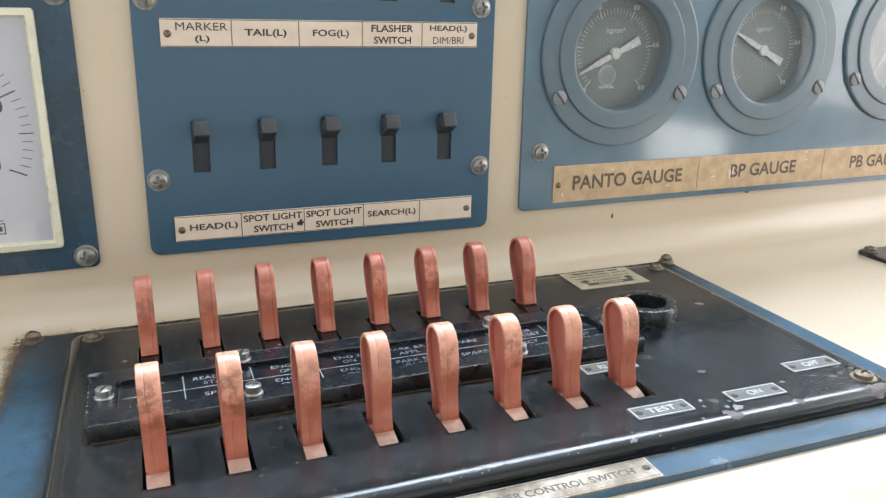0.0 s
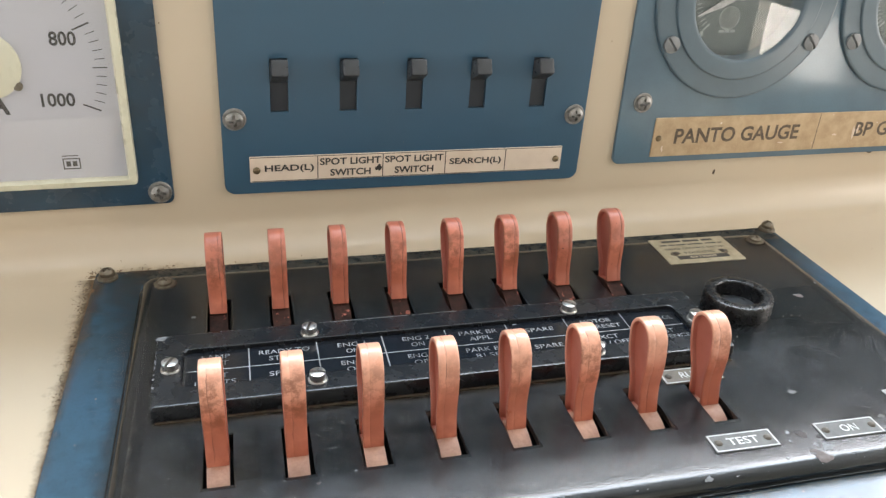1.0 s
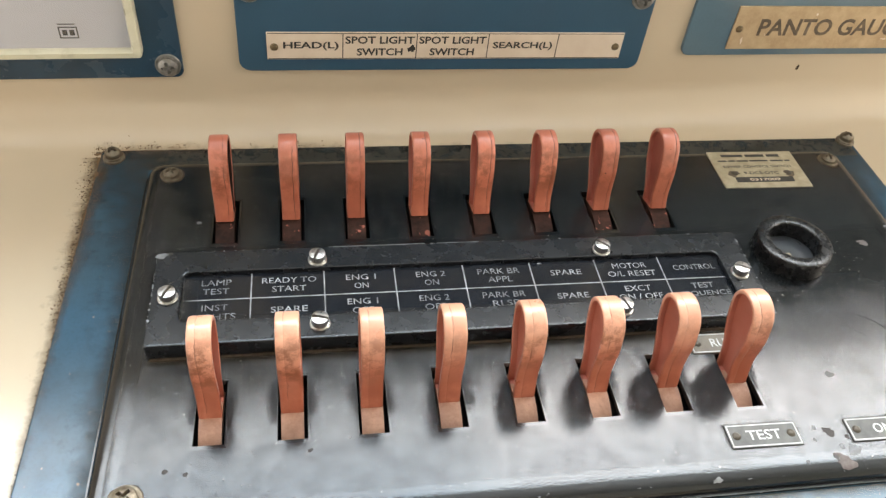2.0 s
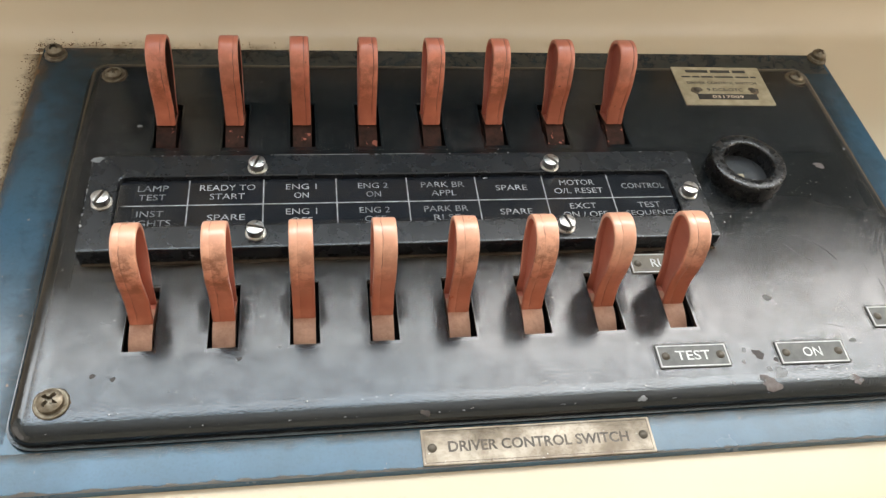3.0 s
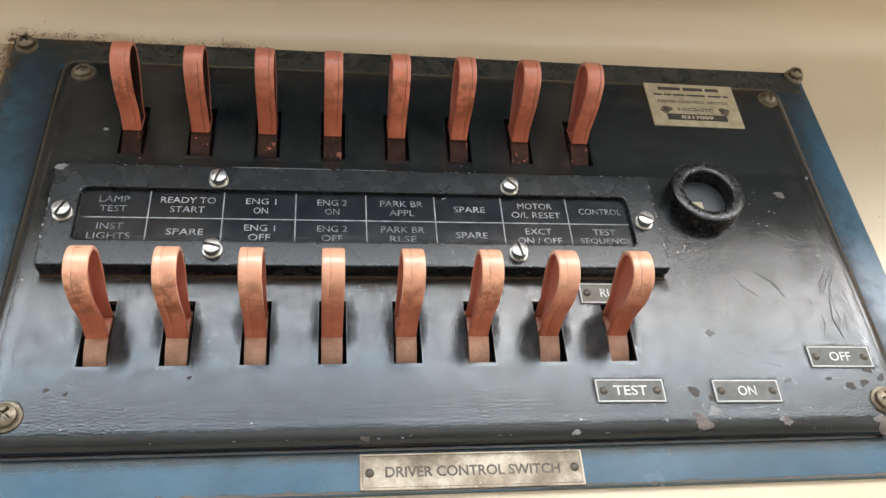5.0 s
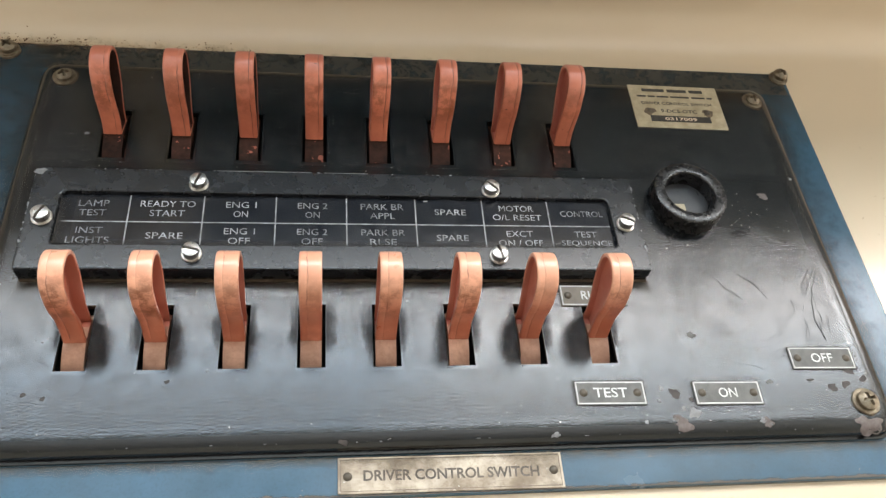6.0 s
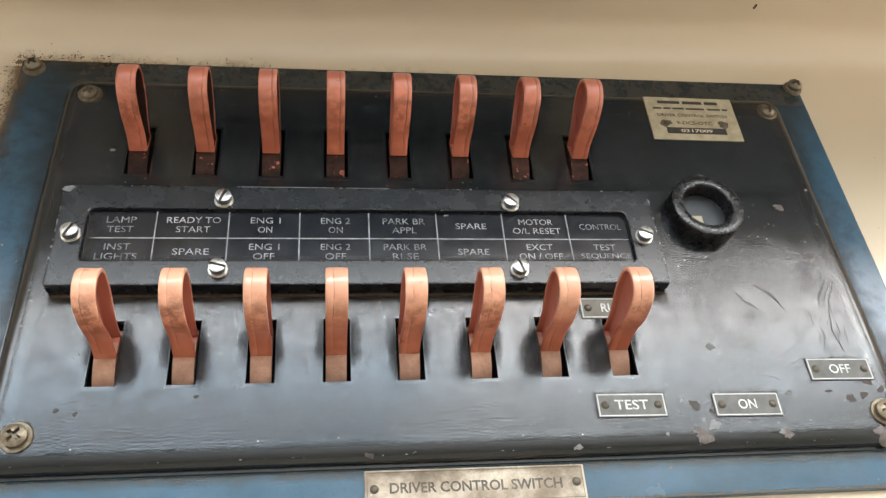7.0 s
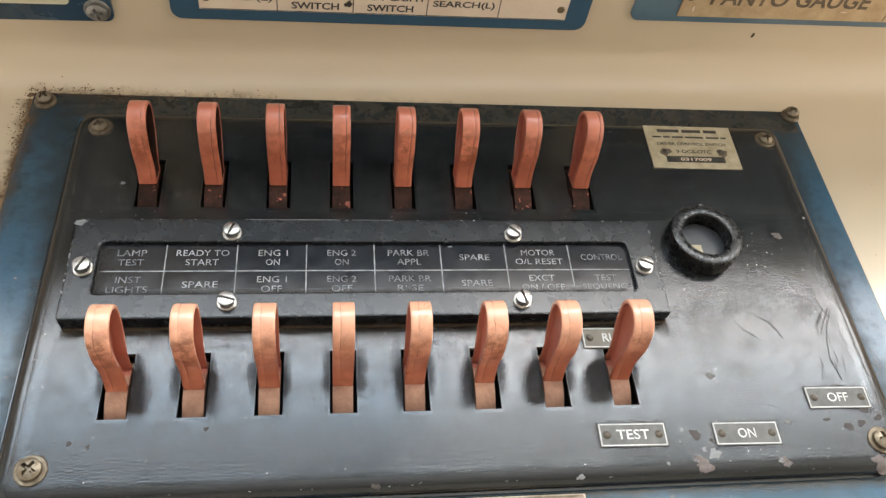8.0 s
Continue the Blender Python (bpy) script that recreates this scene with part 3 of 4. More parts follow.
def label_strip():
    cx, cy, w, h = 109.5, 66.3, 264.0, 51.5
    wx, wy, ww, wh = 108.8, 66.0, 239.0, 27.2
    bm = bmesh.new()
    rings = []
    for inset, z in ((0, 0.0), (0, 7.4), (0.25, 7.85), (0.8, 8.0), (1.1, 8.0)):
        rings.append([(cx + x, cy + y, z) for x, y in rounded(w - 2 * inset, h - 2 * inset, 1.2 - inset * 0.5)])
    for grow, z in ((0.7, 8.0), (0.4, 8.0), (0, 7.7), (0, 5.6)):
        rings.append([(wx + x, wy + y, z) for x, y in rounded(ww + 2 * grow, wh + 2 * grow, 3.0)])
    loft(bm, rings, True, False)
    strip = part("label_strip", bm, BLACK_STRIP, unit, "black raised label holder with chipped edges")
    insert = part("label_insert", box(wx - ww / 2 - 1, wx + ww / 2 + 1, wy - wh / 2 - 1, wy + wh / 2 + 1, 5.2, 5.7), LAMINATE, strip, "black engraved label with worn white writing")
    lines = [(17.3 + 30.37 * i - 0.28, 17.3 + 30.37 * i + 0.28, 52.6, 79.2) for i in range(7)]
    bars(lines, 5.75, WORN_INK, strip, "dividing_line")
    bars([(-10.0, 227.6, 64.97, 65.53)], 5.82, WORN_INK, strip, "dividing_line")
    cells = [("LAMP", 12.2, "TEST", 10.8), ("READY TO", 22.6, "START", 14.2), ("ENG 1", 12.8, "ON", 6), ("ENG 2", 12.8, "ON", 6.2),
             ("PARK BR", 19, "APPL", 11), ("SPARE", 14.2, "", 0), ("MOTOR", 16, "O/L RESET", 22.5), ("CONTROL", 20, "", 0)]
    lower = [("INST", 10.5, "LIGHTS", 17), ("SPARE", 15, "", 0), ("ENG 1", 12.8, "OFF", 9), ("ENG 2", 12.8, "OFF", 9),
             ("PARK BR", 19, "RLSE", 11.5), ("SPARE", 14.2, "", 0), ("EXCT", 12, "ON / OFF", 20), ("TEST", 10.5, "SEQUENCE", 23.5)]
    for row, words in ((74.8, cells), (60.9, lower)):
        for i, (a, wa, b, wb) in enumerate(words):
            x = 2.4 + 30.37 * i if i else 2.8
            x += 0.2
            ink = FADED_INK if (i in (0, 3, 4, 7)) else WORN_INK
            if b:
                lettering(a, x, row, 5.8, wa, 3.2, ink, strip, bold=0.0)
                lettering(b, x, row - 4.9, 5.8, wb, 3.2, ink, strip, bold=0.0)
            else:
                lettering(a, x, row - 2.5, 5.8, wa, 3.2, ink, strip, bold=0.0)
    for x, y, t in ((45.1, 84, 15), (173.5, 83.2, 80), (-15.5, 65.5, 10), (234, 65.2, 100), (45.3, 47.8, 110), (173.3, 47.4, 50)):
        part("screw", SLOT, None, strip, "bright slotted cheese-head screw", at(x, y, 8.0, rz=t))
    return strip


label_strip()


def key_socket():
    bm = lathe([(11.9, 0.2), (11.9, 8.4), (12.3, 9.0), (12.9, 9.2), (16.7, 9.2), (17.4, 8.9), (17.8, 8.2), (18.0, 0.0)], 64)
    ob = part("key_socket", bm, RUBBER, unit, "thick black plastic collar round a keyhole", at(270.1, 83.8, 0))
    part("socket_floor", lathe([(11.85, 0.05), (11.85, 0.5), (11.5, 0.6), (4.5, 0.6)], 40), KNOB, ob)
    part("key_post", box(-8.0, -1.5, -7.5, -2.5, 0.6, 3.2, bevel=0.5), ALU, ob, "small pale metal key tongue")
    return ob


key_socket()


def engraved_plate(words, cx, cy, width, turn=0.0, mat=GREYPLATE):
    w, h = 29.4, 10.4
    ob = part("name_plate", slab(w, h, 0.3, 0.6, 0.15), mat, unit, "small engraved plate with a white border", at(cx, cy, 0, rz=turn))
    bars([(-w / 2 + 0.4, w / 2 - 0.4, h / 2 - 0.9, h / 2 - 0.4), (-w / 2 + 0.4, w / 2 - 0.4, -h / 2 + 0.4, -h / 2 + 0.9),
          (-w / 2 + 0.4, -w / 2 + 0.9, -h / 2 + 0.9, h / 2 - 0.9), (w / 2 - 0.9, w / 2 - 0.4, -h / 2 + 0.9, h / 2 - 0.9)], 0.6, WHITE_INK, ob, "border")
    lettering(words, 0, 0.1, 0.66, width * 1.08, 4.3, WHITE_INK, ob, bold=0.012)
    for s in (-1, 1):
        part("rivet", RIVET, None, ob, "", at(s * 11.3, 0, 0.6))
    return ob


engraved_plate("TEST", 213.7, -13.4, 13.2, -0.8)
engraved_plate("ON", 264.0, -14.4, 7.4, -0.8)
engraved_plate("OFF", 311.6, 0.7, 9.2, -0.8)
engraved_plate("RUN", 214.8, 32.2, 10.0, -0.5, RUN_PLATE)


def maker_plate():
    ob = part("maker_plate", slab(49.5, 30.0, 0.4, 0.6, 0.15), ALU, unit, "tarnished aluminium maker's plate with black print", at(282.6, 147.4, 0, rz=-0.6))
    bars([(-17.5, -5.0, 10.3, 12.4), (-3.5, 7.5, 10.3, 12.4), (9.0, 16.5, 10.3, 12.4)], 0.62, BLACK_INK, ob)
    bars([(-21, -16, 6.3, 7.5), (-15, -11, 6.3, 7.5), (-10, -3.5, 6.3, 7.5), (-2.5, 8, 6.3, 7.5), (9.5, 17, 6.3, 7.5), (18, 21, 6.3, 7.5)], 0.62, BLACK_INK, ob)
    lettering("DRIVER CONTROL SWITCH", 0, 2.0, 0.66, 39, 2.1, BLACK_INK, ob)
    lettering("9-DCS-OTC", 0, -3.4, 0.66, 20, 2.4, BLACK_INK, ob)
    bars([(-16.5, 16.5, -11.0, -6.8)], 0.62, BLACK_INK, ob, "black_band")
    lettering("0317009", 0, -8.9, 0.72, 17.5, 2.2, LABEL, ob)
    for s in (-1, 1):
        part("rust_stain", blob(3.4, 70 + s, 0.8, 0.03, 26, low=0.7), OLD_INK, ob, "brown stain round a rivet", at(s * 15.5, -3.6, 0.6))
        part("rivet", RIVET, None, ob, "", at(s * 15.5, -3.6, 0.6))
    return ob


maker_plate()


def title_plate():
    ob = part("title_plate", slab(86.5, 13.8, 0.4, 0.7, 0.15), WORN_ALU, base, "scratched aluminium plate with engraved black title", at(147.6, -41.6, -7.0, rz=-0.3))
    lettering("DRIVER CONTROL SWITCH", 0, -0.2, 0.76, 67.5, 4.2, WORN_BLACK_INK, ob)
    bars([(-42.3, 42.3, 5.85, 6.05), (-42.3, 42.3, -6.05, -5.85), (-42.3, -42.1, -5.85, 5.85), (42.1, 42.3, -5.85, 5.85)], 0.7, OLD_INK, ob, "border")
    for s in (-1, 1):
        part("rivet", RIVET, None, unit, "", at(147.6 + s * 39.6, -41.8, -6.35))
    return ob


title_plate()


# ---- the blue switch panel on the wall ----
def on_wall(x, z, roll=0.9):
    return at(x, WALL_Y + SKEW * (x - 100), z, ry=roll, rz=math.degrees(SKEW))


def switch_panel():
    th = thing("switch_panel", "blue steel panel with ten black rocker switches and cream labels", "switch panel", on_wall(119, 97))
    w, h = 218, 145
    face = part("panel_plate", upright(slab(w, 2 * 109, 6, 2.2, 0.5, 0, 37)), BLUE, th)
    for x, z in ((-101.7, -27), (101.5, -29), (-101.2, 73), (99, 72), (-101.2, 136), (99, 136)):
        part("screw", PAN, None, face, "dull cross-head screw", at(x, -2.2, z, rx=90))
    names = [(-57.0, [("HEAD(L)",), ("SPOT LIGHT", "SWITCH"), ("SPOT LIGHT", "SWITCH"), ("SEARCH(L)",), ()]),
             (55.3, [("MARKER", "(L)"), ("TAIL(L)",), ("FOG(L)",), ("FLASHER", "SWITCH"), ("HEAD(L)", "DIM/BRI")])]
    for cz, words in names:
        plate = part("label_plate", upright(slab(191, 15.4, 0.4, 0.8, 0.2)), LABEL, th, "cream label plate with black print", at(0.8, -2.2, cz))
        bars([(-95.5 + 38.4 * i - 0.25, -95.5 + 38.4 * i + 0.25, -7.3, 7.3) for i in range(1, 5)], 0.8, BLACK_INK, plate, "dividing_line", True)
        bars([(-95, 95, 7.0, 7.4), (-95, 95, -7.4, -7.0)], 0.8, BLACK_INK, plate, "border", True)
        for i, ws in enumerate(words):
            x = -95.5 + 38.4 * (i + 0.5)
            shift = 3.0 if i == 0 else (-1.5 if i == 4 else 0)
            for k, word in enumerate(ws):
                z = 0 if len(ws) == 1 else (3.5, -3.4)[k]
                wid = {"HEAD(L)": 28, "SPOT LIGHT": 36, "SWITCH": 24, "SEARCH(L)": 33, "MARKER": 28, "(L)": 8, "TAIL(L)": 24, "FOG(L)": 22, "FLASHER": 27, "DIM/BRI": 23}[word]
                lettering(word, x + (shift if wid > 20 or i == 0 else 0), z, 0.9, min(wid, 36.5) * (0.9 if i == 4 else 1), 5.0 if len(ws) == 1 else 4.3, BLACK_INK, plate, True)
        for s in (-1, 1):
            part("rivet", BRASS, None, plate, "dull brass rivet", at(s * 91.8, -0.8, -0.5, rx=90))
        if cz < 0:
            part("dark_mark", upright(blob(1.9, 91, 1.2, 0.08, 18)), BLACK_INK, plate, "dark blot on the label", at(-21.5, -0.95, -2.0))
    holes = bmesh.new()
    for z0 in (-22.5, 75.5):
        for i in range(5):
            x = -77.0 + 38.2 * i
            box(x - 4.9, x + 4.9, -6, 1.9, z0 - 1, z0 + 29, holes)
    bore(face, holes, th.matrix_world)
    for z0 in (-22.5, 75.5):
        for i in range(5):
            x = -77.0 + 38.2 * i
            guide = part("switch_slot", upright(slab(9.6, 29.8, 0.3, 0.3, 0.1)), SLOT_DARK, th, "black switch slot", at(x, -0.3, z0 + 14))
            bm = bmesh.new()
            loft(bm, [[(u, -d, v) for u, v in rounded(2 * a, 2 * c, r, 3)] for d, a, c, r in ((-1, 4.6, 5.2, 0.8), (8.5, 4.6, 4.7, 0.9), (11.2, 4.5, 4.5, 0.9), (11.8, 4.2, 4.2, 0.9), (12.0, 3.7, 3.7, 0.8))])
            part("switch_knob", bm, KNOB, guide, "", at(0, -0.3, 7.0, rx=-26))
    return th


switch_panel()


# ---- pressure gauges and their panel ----
def gauge_panel():
    th = thing("gauge_panel", "blue steel gauge panel with tarnished name strip", "gauge panel", on_wall(472, 125, 0.6))
    face = part("panel_plate", upright(slab(440, 192, 5, 2.2, 0.5)), GAUGE_BLUE, th)
    part("screw", PAN, None, face, "dull cross-head screw", at(-205.5, -2.2, -55, rx=90))
    strip = part("label_plate", upright(slab(385, 26.2, 0.4, 0.8, 0.2)), BRONZE, th, "tarnished bronze name strip with worn black print", at(-1.5, -2.2, -78.5))
    for word, x, w in (("PANTO GAUGE", -129.5, 95), ("BP GAUGE", -3, 66), ("PB GAUGE", 122, 66)):
        lettering(word, x, 0.5, 0.9, w, 10.5, OLD_INK, strip, True)
    bars([(-67.5, -67.1, -12.5, 12.5), (58.8, 59.2, -12.5, 12.5)], 0.8, BLACK_INK, strip, "dividing_line", True)
    for k, (x, z, r, q) in enumerate(((-36.5, -1.0, 1.1, 4.5), (-33.8, 1.0, 0.9, 3.6), (-52, -3, 2.2, 0.3), (40, 5, 1.8, 0.25), (-95, -7, 2.0, 0.25), (-185, -8, 0.8, 2.4))):
        part("scrape", upright(blob(r, 300 + k, q, 0.05, 16)), LABEL, strip, "bright scrape in the tarnish", at(x, -0.92, z))
    part("rivet", BRASS, None, strip, "dull brass rivet", at(-188.5, -0.8, -0.5, rx=90))
    return face


gauge_plate = gauge_panel()


def pressure_gauge(x, z, angle, first):
    th = thing("pressure_gauge", "round black pressure gauge with a white needle behind glass", "gauge", on_wall(x, z, 0) @ at(0, -2.2, 0), "gauges on the panel")
    well = upright(lathe([(41.5, -20), (41.5, 30)], 64))
    for body in (instrument_wall, gauge_plate):
        bore(body, well.copy(), th.matrix_world)
    well.free()
    part("flange", upright(lathe([(63.6, 0), (63.6, 1.6), (63.2, 2.2), (62.4, 2.5), (61.8, 2.5), (50.5, 2.5), (50, 2.5), (41.4, 0)], 72, last=False, first=False)), GAUGE_BLACK, th, "dark blue-grey mounting flange")
    part("bezel", upright(lathe([(51.0, 2.2), (51.0, 3.4), (50.7, 3.8), (50.2, 4.0), (49.7, 4.0), (41.2, 4.0), (40.6, 4.0), (39.3, 3.7), (38.6, 3.0), (38.4, 1.0), (38.6, -8.8)], 72, last=False, first=False)), GAUGE_BLACK, th, "glossy blue-grey bezel")
    dial = part("dial", upright(lathe([(39, -9.6), (39, -9.0), (0.0, -9.0)], 60)), DIAL_BLACK, th, "black dial with fine pale scale")
    bm = bmesh.new()
    for i in range(51):
        a = radians(225 - 270 * i / 50)
        r0, r1 = (27.0, 30.4) if i % 10 else (26.0, 31.6)
        wd = 0.3 if i % 10 else 0.5
        c, s = math.cos(a), math.sin(a)
        vs = [bm.verts.new((r * c - k * s, 8.85, r * s + k * c)) for r, k in ((r0, -wd), (r1, -wd), (r1, wd), (r0, wd))]
        bm.faces.new(vs)
    part("scale_mark", bm, SCALE_INK, dial)
    lettering("kg/cm\u00b2", 0, 15.2, -8.85, 15, 4.6, SCALE_INK, dial, True)
    bm = bmesh.new()
    for i in range(0, 51, 10):
        a = radians(225 - 270 * i / 50)
        cx, cz = 34.6 * math.cos(a), 34.6 * math.sin(a)
        for u in ((-2.6, -0.4), (0.4, 2.6)):
            box(cx + u[0], cx + u[1], 8.82, 8.88, cz - 1.6, cz + 1.6, bm)
    part("printed_line", bm, SCALE_INK, dial)
    if first:
        part("maker_mark", upright(lathe([(7.4, -8.95), (7.4, -8.88), (6.7, -8.88), (6.7, -8.95)], 32)), SCALE_INK, dial, "", at(-5, 0, -15))
        bars([(-11, -7.2, -24, -22.2), (-6.6, -3.2, -24, -22.2), (-2.6, 1, -24, -22.2)], -8.88, SCALE_INK, dial, "printed_line", True)
        bars([(-7.5, -2.5, -15.5, -14.5), (-5.6, -4.4, -18, -12)], -8.86, SCALE_INK, dial, "maker_mark", True)
    bm = bmesh.new()
    n = bm.verts.new
    for pts in (((-21, -3.2), (-21, 3.2), (0, 1.5), (0, -1.5)), ((0, -1.5), (0, 1.5), (14, 2.1), (14, -2.1)), ((14, -2.1), (14, 2.1), (32, 0.25), (32, -0.25))):
        lo, hi = [[n((px, -d, py)) for px, py in pts] for d in (-7.2, -6.8)]
        bm.faces.new(lo), bm.faces.new(hi)
        for k in range(4):
            bm.faces.new((lo[k], lo[(k + 1) % 4], hi[(k + 1) % 4], hi[k]))
    needle = part("needle", bm, WHITE_INK, th, "white pointer", at(0, 0, 0, ry=-angle))
    part("needle_hub", upright(lathe([(4.2, -9), (4.2, -6.6), (3.6, -6.0), (1.5, -6.0)], 28)), WHITE_INK, needle)
    part("glass", upright(lathe([(38.5, 2.2), (38.5, 2.7), (0.0, 2.7)], 60)), GLASS, th, "clear glass").visible_shadow = False
    for a in (-150.7, -29.3, 90):
        part("screw", GREY_SLOT, None, th, "grey slotted screw", at(57.2 * math.cos(radians(a)), -2.5, 57.2 * math.sin(radians(a)), rx=90))
    return th


pressure_gauge(327, 137, 205, True)
pressure_gauge(459.5, 137, 154, False)
pressure_gauge(597, 142, 232, False)


# ---- the ammeter ----
def ammeter():
    th = thing("ammeter", "square white ammeter with cream bezel on a blue plate", "ammeter", on_wall(-100, 103, 0.3) @ at(0, -2.2, 0))
    face = part("mounting_plate", upright(slab(163, 157.5, 4, 2.2, 0.5, 0.0, 0.0, -2.2)), NAVY, th, "dark blue painted steel plate")
    for x, z in ((74.4, -71.5), (74.4, 71.5), (-74.4, -71.5), (-74.4, 71.5)):
        part("screw", PAN, None, face, "dull cross-head screw", at(x, 0, z, rx=90))
    rings = []
    bm = bmesh.new()
    for inset, z, r in ((0, 0, 2), (0, 5.5, 2), (0.5, 6.3, 1.8), (3.5, 7.0, 1.2), (4.6, 4.6, 1.0), (4.7, 3.2, 1.0)):
        rings.append([(x, y, z) for x, y in rounded(128 - 2 * inset, 128 - 2 * inset, r)])
    loft(bm, rings, True, False)
    part("bezel", upright(bm), BEZEL_CREAM, th, "cream plastic bezel")
    dial = part("dial", upright(slab(120, 120, 1, 0.5, 0.1, 0, 0, 2.9)), DIAL_WHITE, th, "white dial face")
    bm = bmesh.new()
    for i in range(51):
        a = radians(-24 + 240 * (50 - i) / 50)
        major, mid = i % 10 == 0, i % 5 == 0
        r0, r1, wd = (46.5, 55.5, 0.42) if major else ((49.5, 56.5, 0.3) if mid else (51, 56.0, 0.2))
        c, s = math.cos(a), math.sin(a)
        bm.faces.new([bm.verts.new((r * c - k * s, -3.5, r * s + k * c)) for r, k in ((r0, -wd), (r1, -wd), (r1, wd), (r0, wd))])
    part("scale_mark", bm, BLACK_INK, dial)
    lettering("800", 37.5, 14.8, 3.52, 12.5, 7.2, BLACK_INK, dial, True)
    lettering("1000", 31.0, -16.2, 3.52, 16, 7.2, BLACK_INK, dial, True)
    lettering("600", 17, 38, 3.52, 12.5, 7.2, BLACK_INK, dial, True)
    lettering("A", 3.0, -17.5, 3.52, 10, 11.5, BLACK_INK, dial, True)
    bars([(28, 36.6, -48.5, -47.9), (28, 36.6, -54.1, -53.5), (28, 28.6, -53.5, -48.5), (36, 36.6, -53.5, -48.5), (29.6, 31.8, -52.5, -49.6), (32.8, 35, -52.5, -49.6), (28, 36, -46.8, -46.3)],
         3.5, BLACK_INK, dial, "maker_mark", True)
    part("pointer_hub", upright(lathe([(17, 3.4), (17, 4.6), (16, 5.0), (5, 5.0), (5, 6.6), (4.2, 7.0), (0.0, 7.0)], 48)), BEZEL_CREAM, th, "round cream pointer cover", at(0, 0, 2))
    part("zero_adjuster", upright(lathe([(2.3, 3.4), (2.3, 4.6), (1.8, 4.9), (0.0, 4.9)], 24)), DULL, th, "small grey adjusting screw", at(13.8, 0, -8.5))
    part("glass", upright(slab(119, 119, 1, 0.4, 0.05, 0, 0, 5.2)), GLASS, th, "clear glass").visible_shadow = False


ammeter()


# ---- the next panel along the desk ----
def next_panel():
    th = thing("side_panel", "black steel panel lying on the desk", "panel", at(511, 158, -10))
    face = part("panel_plate", slab(260, 190, 3, 3.0, 0.5, 130, -95), BLACK, th)
    part("screw", CROSS, None, face, "dull cross-head screw", at(7, -6, 3))


next_panel()


